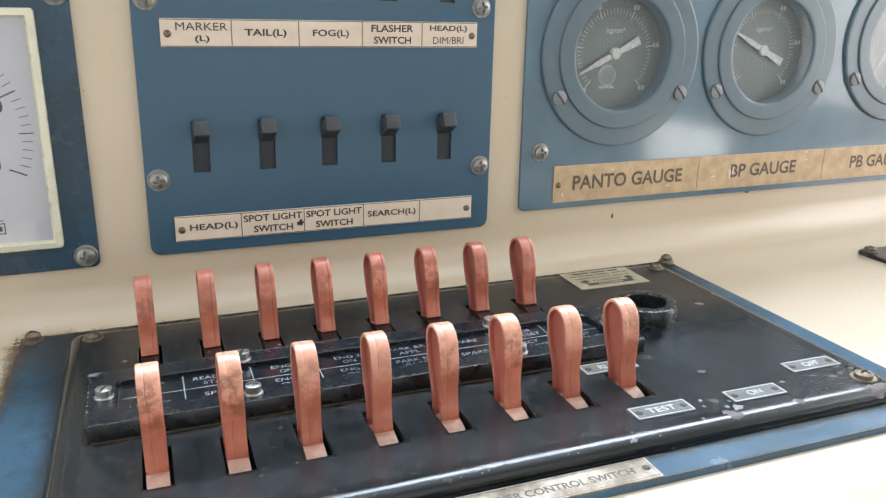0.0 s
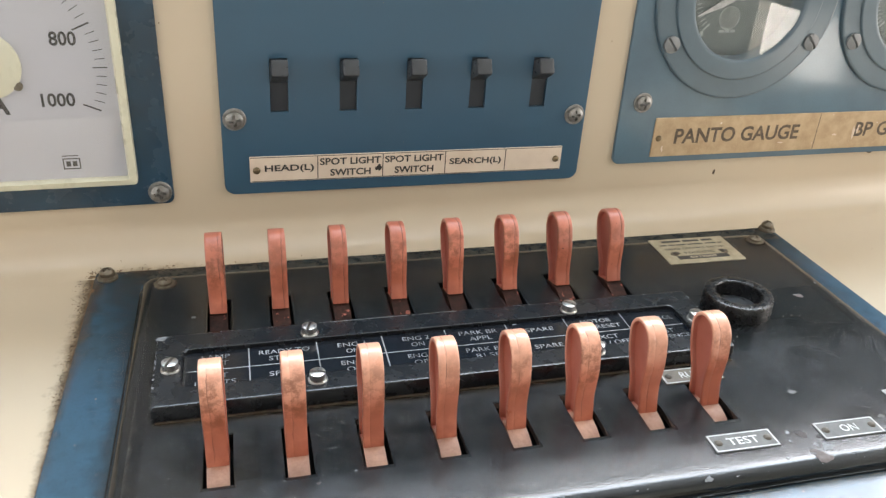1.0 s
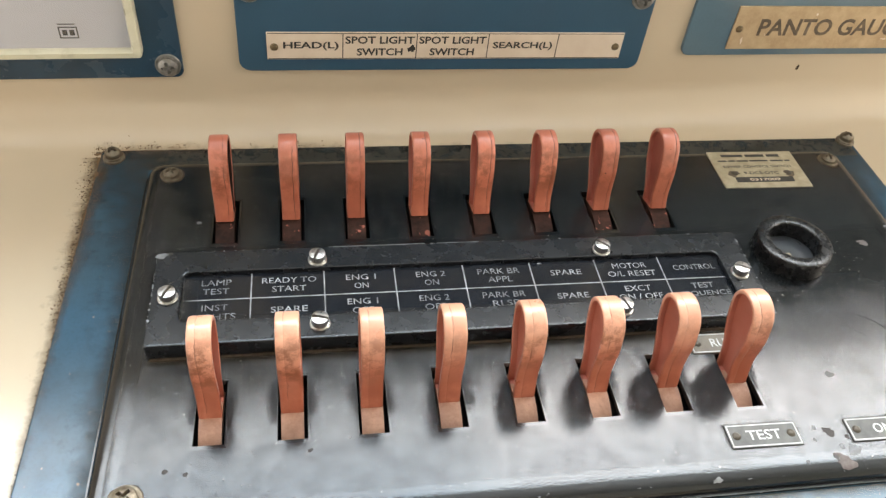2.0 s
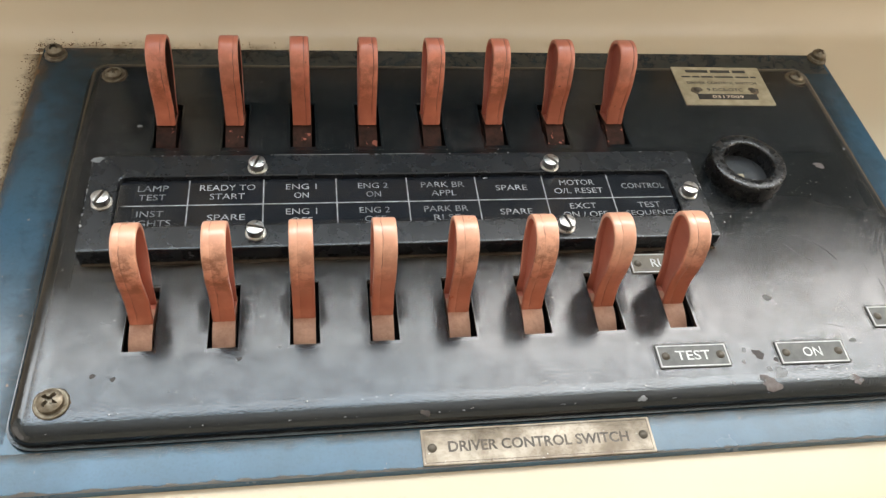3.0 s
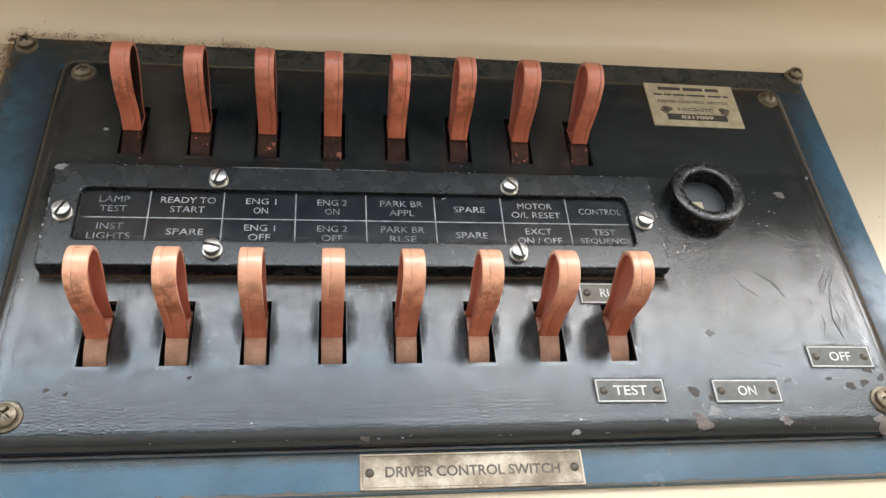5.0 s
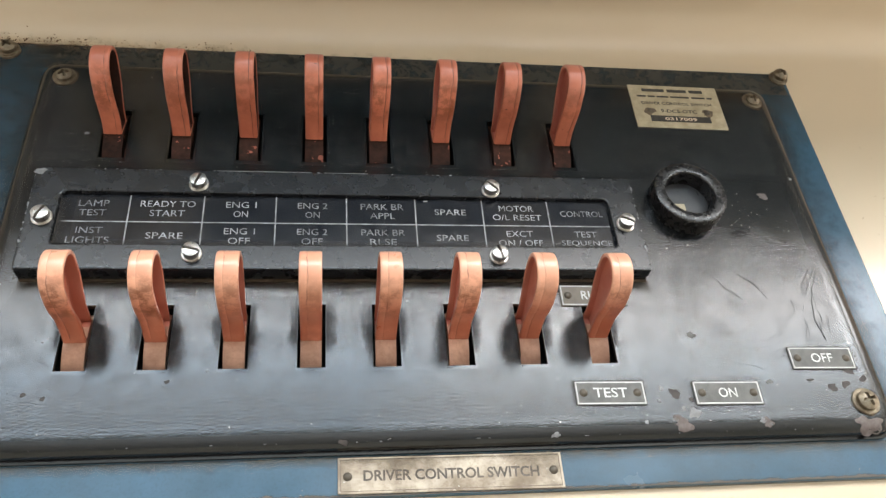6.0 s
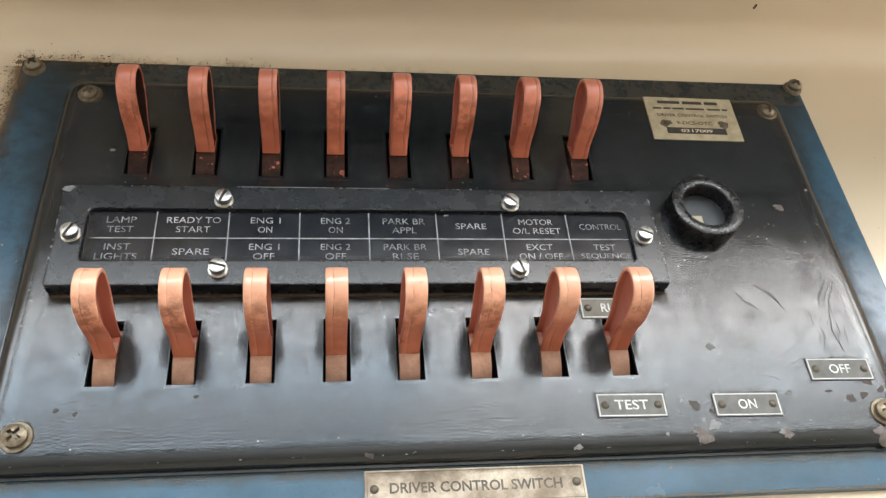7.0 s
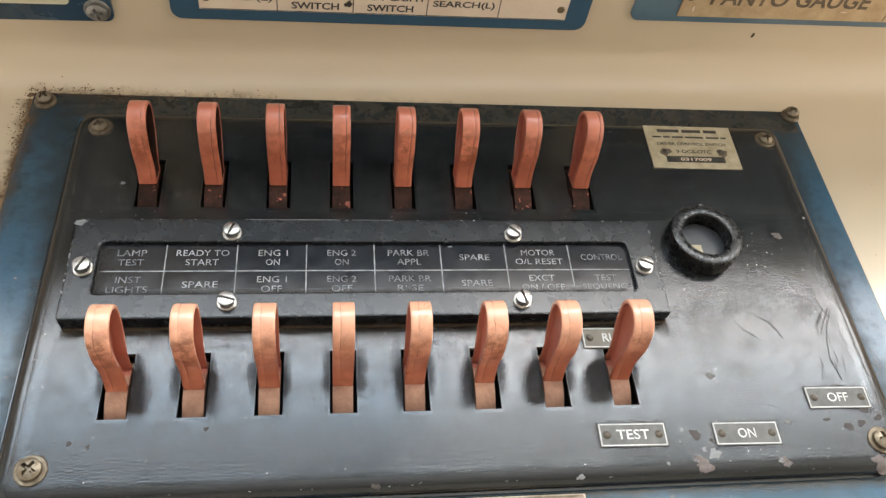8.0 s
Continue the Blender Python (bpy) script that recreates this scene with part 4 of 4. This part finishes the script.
# ---- wear: paint chips and dirt ----
def wear():
    for i, (x, y, r, sq, mat) in enumerate((
            (240.6, -27.0, 3.8, 0.95, PRIMER), (246.8, -22.8, 2.4, 1.1, FLAKE), (243.5, -20.5, 1.2, 0.9, FLAKE), (236.0, -12.0, 1.3, 0.7, FLAKE), (284.0, -9.5, 1.6, 0.7, GREYPLATE), (318.0, -11.5, 2.2, 0.7, DARK_CHIP), (322.5, -28.6, 5.6, 0.75, PRIMER), (238.8, -25.0, 1.2, 0.8, FLAKE), (240.8, -13.4, 2.6, 0.8, DARK_CHIP), (247.5, -16.5, 1.1, 0.9, DARK_CHIP), (233.5, -17.0, 0.9, 0.8, FLAKE), (322, -5.5, 3.0, 0.5, DARK_CHIP), (327.5, -9.5, 1.8, 0.9, DARK_CHIP), (252.0, -8.8, 0.8, 0.8, FLAKE), (226.5, -25.8, 1.0, 0.7, FLAKE), (277.6, -27.6, 2.6, 0.75, PRIMER), (276.4, -26.4, 1.6, 0.7, FLAKE), (279.4, -28.0, 0.9, 1.0, FLAKE), (311.5, -13.0, 2.8, 0.55, DARK_CHIP), (303.0, -9.4, 1.5, 0.5, DARK_CHIP), (40.3, -5.2, 1.0, 0.8, DARK_CHIP), (-9.9, -9.3, 1.3, 0.6, DARK_CHIP), (-3.2, -10.9, 1.0, 0.8, DARK_CHIP), (54.9, -0.9, 0.5, 0.8, FLAKE),
            (313, 89.3, 3.0, 0.6, PRIMER), (188.3, -30.2, 1.8, 0.6, FLAKE), (106.5, -30.2, 1.8, 0.6, DARK_CHIP), (277.2, 108.5, 0.8, 1, FLAKE), (331.0, 100, 0.8, 1, FLAKE), (-8.5, 118.5, 1.1, 0.9, FLAKE))):
        bm = blob(r, i + 3, sq, n=36 if r > 2 else 22, inner=(0.7, 0.45, 0.2))
        for v in bm.verts:
            v.co.z += float(np.interp(y + v.co.y, (-32.4, -32.0, -31.1, -29.9, -28.5, -27.0, -25.7), (-3.6, -2.6, -1.5, -0.7, -0.22, -0.04, 0)))
        part("paint_chip", bm, mat, cover, "chipped paint", at(x, y, 0))
    for k, (x, y) in enumerate(((-24, 154), (327, 154), (-22, -19.5), (324.5, -19.5))):
        part("rust_stain", blob(6.6, 60 + k, 1.0, 0.03, 26, low=1.0), STAIN, cover, "brown stain round a screw", at(x, y, 0))
    part("dust_line", box(-21, 241, 39.4, 40.6, 0.0, 0.35), STAIN, cover, "brown dust along the label holder")
    part("worn_spot", blob(1.9, 77, 0.9, 0.04), GREYPLATE, cover, "dark worn spot", at(255.7, 12.5, 0))
    bm = bmesh.new()
    rnd = random.Random(21)
    def stroke(points, wd):
        """A scratch through a few points, thin at both ends and a little shaky."""
        line = []
        for (ax, ay), (cx, cy) in zip(points, points[1:]):
            line += [(ax + (cx - ax) * q / 5, ay + (cy - ay) * q / 5) for q in range(5)]
        line.append(points[-1])
        rows = []
        for k, (x, y) in enumerate(line):
            (ax, ay), (cx, cy) = line[max(0, k - 1)], line[min(len(line) - 1, k + 1)]
            long = math.hypot(cx - ax, cy - ay) or 1
            w = 0.72 * wd * (0.25 + 0.75 * math.sin(math.pi * k / (len(line) - 1))) * rnd.uniform(0.6, 1.2) / 2
            x, y = x + rnd.uniform(-0.12, 0.12), y + rnd.uniform(-0.12, 0.12)
            rows.append([bm.verts.new((x + u * w * (ay - cy) / long, y + u * w * (cx - ax) / long, 0.12)) for u in (-1, 1)])
        for a, c in zip(rows, rows[1:]):
            bm.faces.new((a[0], a[1], c[1], c[0]))

    stroke([(284.3, 44.2), (291.1, 39.3), (294.3, 34.4), (296, 30.5)], 0.75)
    stroke([(286, 44.5), (292.2, 39.6), (295.2, 35)], 0.3)
    stroke([(273.9, 41.8), (277.6, 35.7), (283.6, 30.4)], 0.32)
    stroke([(279, 36), (283.6, 30.6)], 0.3)
    stroke([(322.4, 47.8), (318.1, 41.6), (313.6, 35.5)], 0.5)
    stroke([(325.5, 47.8), (319.8, 40), (315.4, 32.4)], 0.5)
    stroke([(319.8, 36.9), (317.1, 28), (315.3, 19.2), (317.6, 8.7)], 0.55)
    stroke([(326.7, 47.8), (319.3, 35.4), (318.6, 26)], 0.4)
    stroke([(317.5, 19.2), (316.7, 12.1), (317.1, 8.7)], 0.5)
    stroke([(274.3, -1.3), (280.4, -2.3), (284.8, -4.7)], 0.3)
    for k in range(24):
        x, y, turn = rnd.gauss(319, 4.0), rnd.uniform(6, 52), rnd.gauss(-0.25, 0.22)
        long = rnd.uniform(3, 9)
        if 296 < x < 329 and not (x > 325 and y < 30):
            stroke([(x, y), (x + math.sin(turn) * long * 0.5 + rnd.uniform(-0.4, 0.4), y - math.cos(turn) * long * 0.5), (x + math.sin(turn) * long, y - math.cos(turn) * long)], rnd.uniform(0.12, 0.3))
    for k in range(60):
        rad, a = abs(rnd.gauss(21, 8)), rnd.uniform(0, 6.28)
        cx, cy, da = 283 + rnd.gauss(0, 2), 26 + rnd.gauss(0, 2), rnd.uniform(0.12, 0.4)
        pts = [(cx + rad * math.cos(a + da * q / 3), cy + rad * math.sin(a + da * q / 3)) for q in range(4)]
        if all(250 < x < 328 and -4 < y < 56 and math.hypot(x - 269.6, y - 81.6) > 22 for x, y in pts):
            stroke(pts, rnd.uniform(0.08, 0.2))
    for k in range(40):
        x, y, turn, long = rnd.uniform(-26, 322), rnd.uniform(-25, -3), rnd.uniform(0, 3.14), rnd.uniform(1, 5)
        stroke([(x, y), (x + math.cos(turn) * long * 0.5, y + 0.4 * math.sin(turn) * long), (x + math.cos(turn) * long, y + 0.7 * math.sin(turn) * long)], rnd.uniform(0.08, 0.18))
    tagged(part("scratching", bm, SCRATCH, cover, "fine curved scratches"), kind="stuff")
    bm = bmesh.new()
    for k in range(70):
        side = rnd.choice("tttbbblr")
        u = rnd.random()
        x, y = {"t": (-22 + 263 * u, 91.7), "b": (-22 + 263 * u, 40.9), "l": (-22.1, 41 + 50 * u), "r": (241.1, 41 + 50 * u)}[side]
        blob(rnd.uniform(0.2, 0.75), k, rnd.uniform(0.3, 0.6) if side in "tb" else 1.6, 0.05, 7, x, y, 7.96, bm)
    for k in range(26):
        blob(rnd.uniform(0.15, 0.6), 100 + k, rnd.uniform(0.3, 0.6), 0.05, 7, -24 + 350 * rnd.random(), -30.4 + rnd.uniform(-0.2, 0.2), -0.95, bm)
    tagged(part("edge_chips", bm, FLAKE, unit, "tiny pale chips along the painted edges"), kind="stuff")
    part("paint_chip", blob(3.0, 40, 0.5), FLAKE, unit, "chipped corner", at(-20.6, 90.2, 8.0))


wear()


def dirt():
    """Brown flecks that lie along the base plate's left and rear edges."""
    rnd = random.Random(7)
    bm = bmesh.new()

    def lift(x, y):
        return 14.07 - math.sqrt(24 ** 2 - min(23.0, max(0.0, y - 185.5 - SKEW * (x - 100))) ** 2)

    for i in range(2100):
        if i % 3:
            y = rnd.uniform(-40, 188)
            x = -62.7 - abs(rnd.gauss(0, 1.6)) * (0.3 + 0.9 * (y > 70) + 1.1 * (y > 150))
        else:
            x = rnd.uniform(-68, 60) if i % 2 else rnd.uniform(-68, -20)
            y = 183.6 + abs(rnd.gauss(0, 3.0))
        r = rnd.uniform(0.12, 0.5)
        a0 = rnd.uniform(0, 6)
        vs = [bm.verts.new((x + r * math.cos(a0 + k * 1.26), y + r * math.sin(a0 + k * 1.26), lift(x, y + r * math.sin(a0 + k * 1.26)))) for k in range(5)]
        bm.faces.new(vs)
    for i in range(90):
        x, z, r = rnd.uniform(-300, 700), rnd.uniform(38, 240), rnd.uniform(0.12, 0.4)
        y = WALL_Y + SKEW * (x - 100) - 0.05
        bm.faces.new([bm.verts.new((x + r * math.cos(k * 1.26), y, z + r * math.sin(k * 1.26))) for k in range(5)])
    for i in range(60):
        x, y, r = rnd.uniform(370, 500), rnd.uniform(-60, 150), rnd.uniform(0.12, 0.4)
        bm.faces.new([bm.verts.new((x + r * math.cos(k * 1.26), y + r * math.sin(k * 1.26), -9.93)) for k in range(5)])
    tagged(part("dirt_specks", bm, RUST), "brown rusty dirt specks on the cream desk", "dirt", kind="stuff")


def grime_material(name, colour, strongest, least=0.62, most=1.25):
    """A film whose cover follows its thickness, broken up by noise."""
    m = bpy.data.materials.new(name)
    m.use_nodes = True
    n, ln = m.node_tree.nodes, m.node_tree.links
    b = n["Principled BSDF"]
    b.inputs["Base Color"].default_value, b.inputs["Roughness"].default_value = (*colour, 1), 0.7
    thick, tex, mx, ad = n.new("ShaderNodeAttribute"), n.new("ShaderNodeTexNoise"), n.new("ShaderNodeMapRange"), n.new("ShaderNodeMath")
    thick.attribute_name = "thickness"
    tc = n.new("ShaderNodeTexCoord")
    tex.inputs["Scale"].default_value, tex.inputs["Detail"].default_value, tex.inputs["Roughness"].default_value = 130, 8, 0.75
    ln.new(tc.outputs["Object"], tex.inputs["Vector"])
    ad.operation = "ADD"
    ln.new(thick.outputs["Fac"], ad.inputs[0])
    ln.new(tex.outputs["Fac"], ad.inputs[1])
    mx.inputs["From Min"].default_value, mx.inputs["From Max"].default_value = least, most
    mx.inputs["To Max"].default_value = strongest
    ln.new(ad.outputs[0], mx.inputs["Value"])
    ln.new(mx.outputs["Result"], b.inputs["Alpha"])
    return m


def film_mesh(sheets, z):
    """Sheets of rows of (x, y, thickness)."""
    bm = bmesh.new()
    lay = bm.verts.layers.float.new("thickness")
    for rows in sheets:
        made = []
        for row in rows:
            made.append([])
            for x, y, k, *up in row:
                v = bm.verts.new((x, y, up[0] if up else z))
                v[lay] = k
                made[-1].append(v)
        for a, c in zip(made, made[1:]):
            for q in range(len(a) - 1):
                bm.faces.new((a[q], a[q + 1], c[q + 1], c[q]))
    return bm


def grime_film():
    """Brown grime on the desk along the base plate's left and rear edges, and a dark film on the plate's rear margin.
    """
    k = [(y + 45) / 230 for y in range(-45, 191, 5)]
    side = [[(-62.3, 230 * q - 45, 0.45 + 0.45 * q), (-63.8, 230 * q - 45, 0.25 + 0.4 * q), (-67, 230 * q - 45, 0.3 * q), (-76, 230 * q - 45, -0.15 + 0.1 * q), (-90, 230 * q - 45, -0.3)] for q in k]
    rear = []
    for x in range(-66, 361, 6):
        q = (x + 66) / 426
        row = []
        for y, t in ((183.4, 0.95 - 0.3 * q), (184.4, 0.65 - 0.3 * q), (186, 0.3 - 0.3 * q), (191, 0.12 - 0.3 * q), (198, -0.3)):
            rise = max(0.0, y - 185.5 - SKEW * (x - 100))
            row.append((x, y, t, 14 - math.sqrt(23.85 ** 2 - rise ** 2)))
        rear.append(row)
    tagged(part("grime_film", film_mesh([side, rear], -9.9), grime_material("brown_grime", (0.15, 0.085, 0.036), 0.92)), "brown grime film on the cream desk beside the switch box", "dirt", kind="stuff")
    back = [[(x, y, (0.25 + 0.55 * min(1, max(0, (x + 62) / 34))) * (0.9 if y < 181 else 0.8)) for y in (183.0, 175, 166.7)] for x in range(-60, 357, 8)]
    left = [[(-60.5, y, 0.3 * max(0, (y - 100) / 67)), (-46, y, 0.1 + 0.28 * max(0, (y - 60) / 107)), (-37.5, y, 0.45)] for y in (*range(-30, 160, 8), 166.7)]
    right = [[(338.6, y, 0.42), (345, y, 0.22 + 0.2 * max(0, (y - 90) / 80)), (357, y, 0.05 + 0.3 * max(0, (y - 120) / 60))] for y in (*range(-48, 160, 8), 166.7)]
    rust = [[(-62.1, 230 * q - 45, 0.15 + 0.55 * q), (-59, 230 * q - 45, -0.1 + 0.5 * q), (-54, 230 * q - 45, -0.3 + 0.4 * q)] for q in k[:-1] if q < 0.98]
    rust_rear = [[(x, 183.2, 0.6 - 0.5 * (x + 62) / 200), (x, 180, 0.3 - 0.5 * (x + 62) / 200), (x, 176, -0.2)] for x in range(-62, 140, 6)]
    tagged(part("edge_rust", film_mesh([rust, rust_rear], -6.9), grime_material("edge_rust", (0.12, 0.07, 0.032), 0.8), base, "rusty brown edge"), kind="stuff")
    tagged(part("plate_margin_film", film_mesh([back, left, right], -6.95), grime_material("dark_margin_film", (0.026, 0.026, 0.021), 0.95), base, "dark film on the plate's rear margin"), kind="stuff")
    lip = [[(x, -34.0, 0.62), (x, -36.0, 0.4), (x, -38.5, 0.12), (x, -42.5, -0.3)] for x in range(-40, 345, 7)]
    rim = [[(x, -49.2, 0.55), (x, -48.2, 0.3), (x, -46.0, -0.05), (x, -43.5, -0.3)] for x in range(-60, 357, 5)]
    tagged(part("plate_dust", film_mesh([lip], -6.96), grime_material("tan_dust", (0.085, 0.080, 0.066), 0.85), base, "tan dust settled in front of the cover"), kind="stuff")
    soil = [[(x, y, k + 0.22 * math.sin(0.11 * x) * (y < -36)) for y, k in ((-35.2, 0.5), (-37.5, 0.22), (-41.5, 0.08), (-46, -0.1), (-48.2, 0.12))] for x in range(105, 192, 5)]
    tagged(part("plate_soil", film_mesh([soil], -6.21), grime_material("brown_soil", (0.12, 0.085, 0.05), 0.75), base, "brown dirt on the title plate"), kind="stuff")
    tagged(part("worn_rim", film_mesh([rim], -6.94), grime_material("bare_rim", (0.075, 0.066, 0.056), 0.9, 0.78, 0.86), base, "paint worn off along the front rim"), kind="stuff")


def cover_dirt():
    """Dust, wiped smears, flecks and painted lever reflections on the black cover and the label holder."""
    def ring(cx, cy, radii, a0, a1):
        rows = []
        for i in range(25):
            a = radians(a0 + (a1 - a0) * i / 24)
            fade = math.sin(math.pi * i / 24) ** 0.5
            rows.append([(cx + r * math.cos(a), cy + r * math.sin(a), -0.3 + (k + 0.3) * fade) for r, k in radii])
        return rows

    dust = grime_material("grey_dust", (0.080, 0.084, 0.090), 0.46, 0.66, 1.2)
    veil = []

    def sheet(xs, ys, k, soft):
        """A sheet of dust of thickness k that thins out at the sides named in soft."""
        ends = {"l": xs[0], "r": xs[-1], "f": ys[0], "b": ys[-1]}
        veil.append([[(x, y, k - (0.6 if any(ends[q] == (x if q in "lr" else y) for q in soft) else 0)) for y in ys] for x in xs])

    across = [-30, -24] + [SLOT_X + PITCH * i + d for i in range(8) for d in (-0.8, SLOT_W + 0.8)] + [238, 250, 280, 310, 325, 332]
    sheet(across, (-27, -22, -12, -1.5), 0.32, "lrf")
    sheet(across[1:-5], (29.5, 36, 40.5), 0.3, "b")
    sheet((-30, -24, SLOT_X - 0.8), (-1.5, 10, 20, 29.5), 0.3, "l")
    sheet((SLOT_X + PITCH * 7 + SLOT_W + 0.8, 238), (-1.5, 10, 20, 29.5), 0.32, "")
    sheet((238, 250, 280, 310, 325, 332), (-1.5, 10, 30, 46, 60), 0.34, "rb")
    for i in range(7):
        x = SLOT_X + PITCH * i + SLOT_W
        sheet((x + 0.8, x + 5, x + PITCH - SLOT_W - 5, x + PITCH - SLOT_W - 0.8), (-1.5, 6, 14, 22, 29.5), 0.28, "")
    sheet(across, (98, ROWS_Y[1] - 2), 0.28, "f")
    sheet(across, (ROWS_Y[1] + SLOT_L + 1, 150, 160), 0.28, "b")
    sheet(across[:2] + [SLOT_X - 0.8], (ROWS_Y[1] - 2, ROWS_Y[1] + SLOT_L + 1), 0.28, "l")
    sheet([SLOT_X + PITCH * 7 + SLOT_W + 0.8] + across[-6:], (ROWS_Y[1] - 2, ROWS_Y[1] + SLOT_L + 1), 0.28, "r")
    for i in range(7):
        x = SLOT_X + PITCH * i + SLOT_W
        sheet((x + 0.8, x + PITCH - SLOT_W - 0.8), (ROWS_Y[1] - 2, ROWS_Y[1] + SLOT_L + 1), 0.28, "")
    tagged(part("dust_veil", film_mesh(veil, 0.04), dust, cover, "thin grey dust"), kind="stuff")
    arcs = [ring(283, 30, ((9, -0.2), (15, 0.25), (22, 0.45), (26, 0.25), (30, 0.4), (40, -0.2)), 20, 285), ring(283, 30, ((2, 0.25), (6, 0.3), (10, -0.2)), 0, 360),
            ring(330, 52, ((12, -0.2), (16, 0.4), (20, 0.3), (25, -0.2)), 150, 235)]
    tagged(part("dust_smear", film_mesh(arcs, 0.06), dust, cover, "grey dust wiped into arcs"), kind="stuff")
    dark = grime_material("black_smear", (0.006, 0.006, 0.006), 0.7)
    smears = [ring(296, 62, ((3, -0.2), (5, 0.15), (8, -0.2)), 60, 190), ring(345, 55, ((24, -0.2), (25.5, 0.5), (27, -0.1), (28.5, 0.45), (30, -0.2)), 165, 215), ring(205, 14, ((1, 0.3), (4, 0.35), (8, -0.2)), 0, 360)]
    tagged(part("dark_smear", film_mesh(smears, 0.09), dark, cover, "dark greasy smears"), kind="stuff")
    # dark film beside each slot, painting the levers' reflections on the cover
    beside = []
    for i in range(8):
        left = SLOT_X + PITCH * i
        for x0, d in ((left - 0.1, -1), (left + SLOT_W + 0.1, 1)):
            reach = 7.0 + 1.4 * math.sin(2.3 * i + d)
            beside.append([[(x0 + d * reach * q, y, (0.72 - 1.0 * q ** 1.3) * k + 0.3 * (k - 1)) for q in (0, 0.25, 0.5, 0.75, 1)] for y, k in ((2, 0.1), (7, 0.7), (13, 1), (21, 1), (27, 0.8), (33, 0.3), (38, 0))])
    tagged(part("lever_reflection", film_mesh(beside, 0.07), grime_material("lever_reflection", (0.012, 0.012, 0.013), 0.66, 0.74, 1.12), cover, "painted dark lever reflections beside the slots"), kind="stuff")
    halo = []
    for cx, cy in ((213.7, -13.4), (264.0, -14.4), (311.6, 0.7), (214.8, 32.2)):
        halo.append([[(cx + u * 16.9 - 0.4, cy + v * 7.3 + 0.3, 0.55 if abs(u) < 0.9 and abs(v) < 0.9 else -0.25) for v in (-1, -0.65, 0, 0.65, 1)] for u in (-1, -0.85, 0, 0.85, 1)])
    tagged(part("plate_halo", film_mesh(halo, 0.1), grime_material("halo_grime", (0.03, 0.027, 0.024), 0.8), cover, "dark grime round the small plates"), kind="stuff")
    brown = grime_material("brown_dust", (0.055, 0.042, 0.03), 0.9)
    front = [[(x, 40.4, 0.7), (x, 36.5, 0.35), (x, 31, -0.1)] for x in range(-22, 243, 6)]
    rear = [[(x, 92.2, 0.5), (x, 95, 0.15), (x, 99, -0.2)] for x in range(-22, 243, 6)]
    sides = [[(x, y, 0.45), (x + d, y, 0.1), (x + 3 * d, y, -0.2)] for x, d in ((-30.2, 2), (331.2, -2)) for y in range(-26, 160, 185)]
    tagged(part("dust_band", film_mesh([front, rear, sides[:2], sides[2:]], 0.05), brown, cover, "brown dust beside the label holder"), kind="stuff")
    low = [[(x, 52.5, 0.85), (x, 53.6, 0.6), (x, 56.5, -0.1)] for x in range(-10, 229, 6)]
    end = [[(-10.5, y, 0.8), (-8.5, y, 0.45), (-4, y, -0.1)] for y in range(53, 80, 3)]
    tagged(part("label_dirt", film_mesh([low, end], 5.92), grime_material("label_grime", (0.02, 0.016, 0.012), 0.95), unit, "dirt along the label's lower edge"), kind="stuff")
    rnd = random.Random(5)
    bm = bmesh.new()
    for i in range(2000):
        x, y = rnd.uniform(-30, 331), rnd.uniform(-26, 159)
        if -24 < x < 243 and 38 < y < 94 or math.hypot(x - 269.6, y - 81.6) < 21 or any(-1 < y - r < 30 and -6 < x < 226 for r in ROWS_Y) and (x - SLOT_X + 1) % PITCH < SLOT_W + 2:
            continue
        r = rnd.choice((0.1, 0.13, 0.16, 0.2, 0.32))
        a0 = rnd.uniform(0, 6)
        bm.faces.new([bm.verts.new((x + r * rnd.uniform(0.6, 1.2) * math.cos(a0 + k * 1.05), y + r * rnd.uniform(0.6, 1.2) * math.sin(a0 + k * 1.05), 0.11)) for k in range(6)])
    tagged(part("dust", bm, FLECK, cover, "tiny pale dust flecks"), kind="stuff")
    part("paint_chip", blob(2.2, 501, 0.45), RUBBER, unit, "torn dark edge of the label", at(142, 80.3, 8.0))
    part("paint_chip", blob(1.0, 502, 0.6), FLAKE, unit, "", at(143.5, 78.2, 5.9))
    part("scraped_edge", box(52, 93, 91.5, 91.85, 7.9, 8.04), FLAKE, unit, "bare line scraped along the holder's edge")
    part("scraped_edge", box(100, 118, 91.55, 91.8, 7.9, 8.03), FLAKE, unit)


dirt()
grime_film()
cover_dirt()


def wall_marks():
    """Small marks on the wall and its labels."""
    for i, (x, z, r, sq) in enumerate(((402, 12.5, 2.2, 0.4), (455, 6.0, 2.0, 0.4), (462, 8.0, 1.4, 1.0), (330, -2, 1.2, 1.4), (437, 15, 1.2, 0.6))):
        bm = upright(blob(r, 200 + i, sq, 0.05, 12))
        tagged(part("wall_mark", bm, STAIN, None, "", on_wall(x, z + 22, 0)), "small dark scuff mark on the cream wall", "mark", kind="structure")


wall_marks()
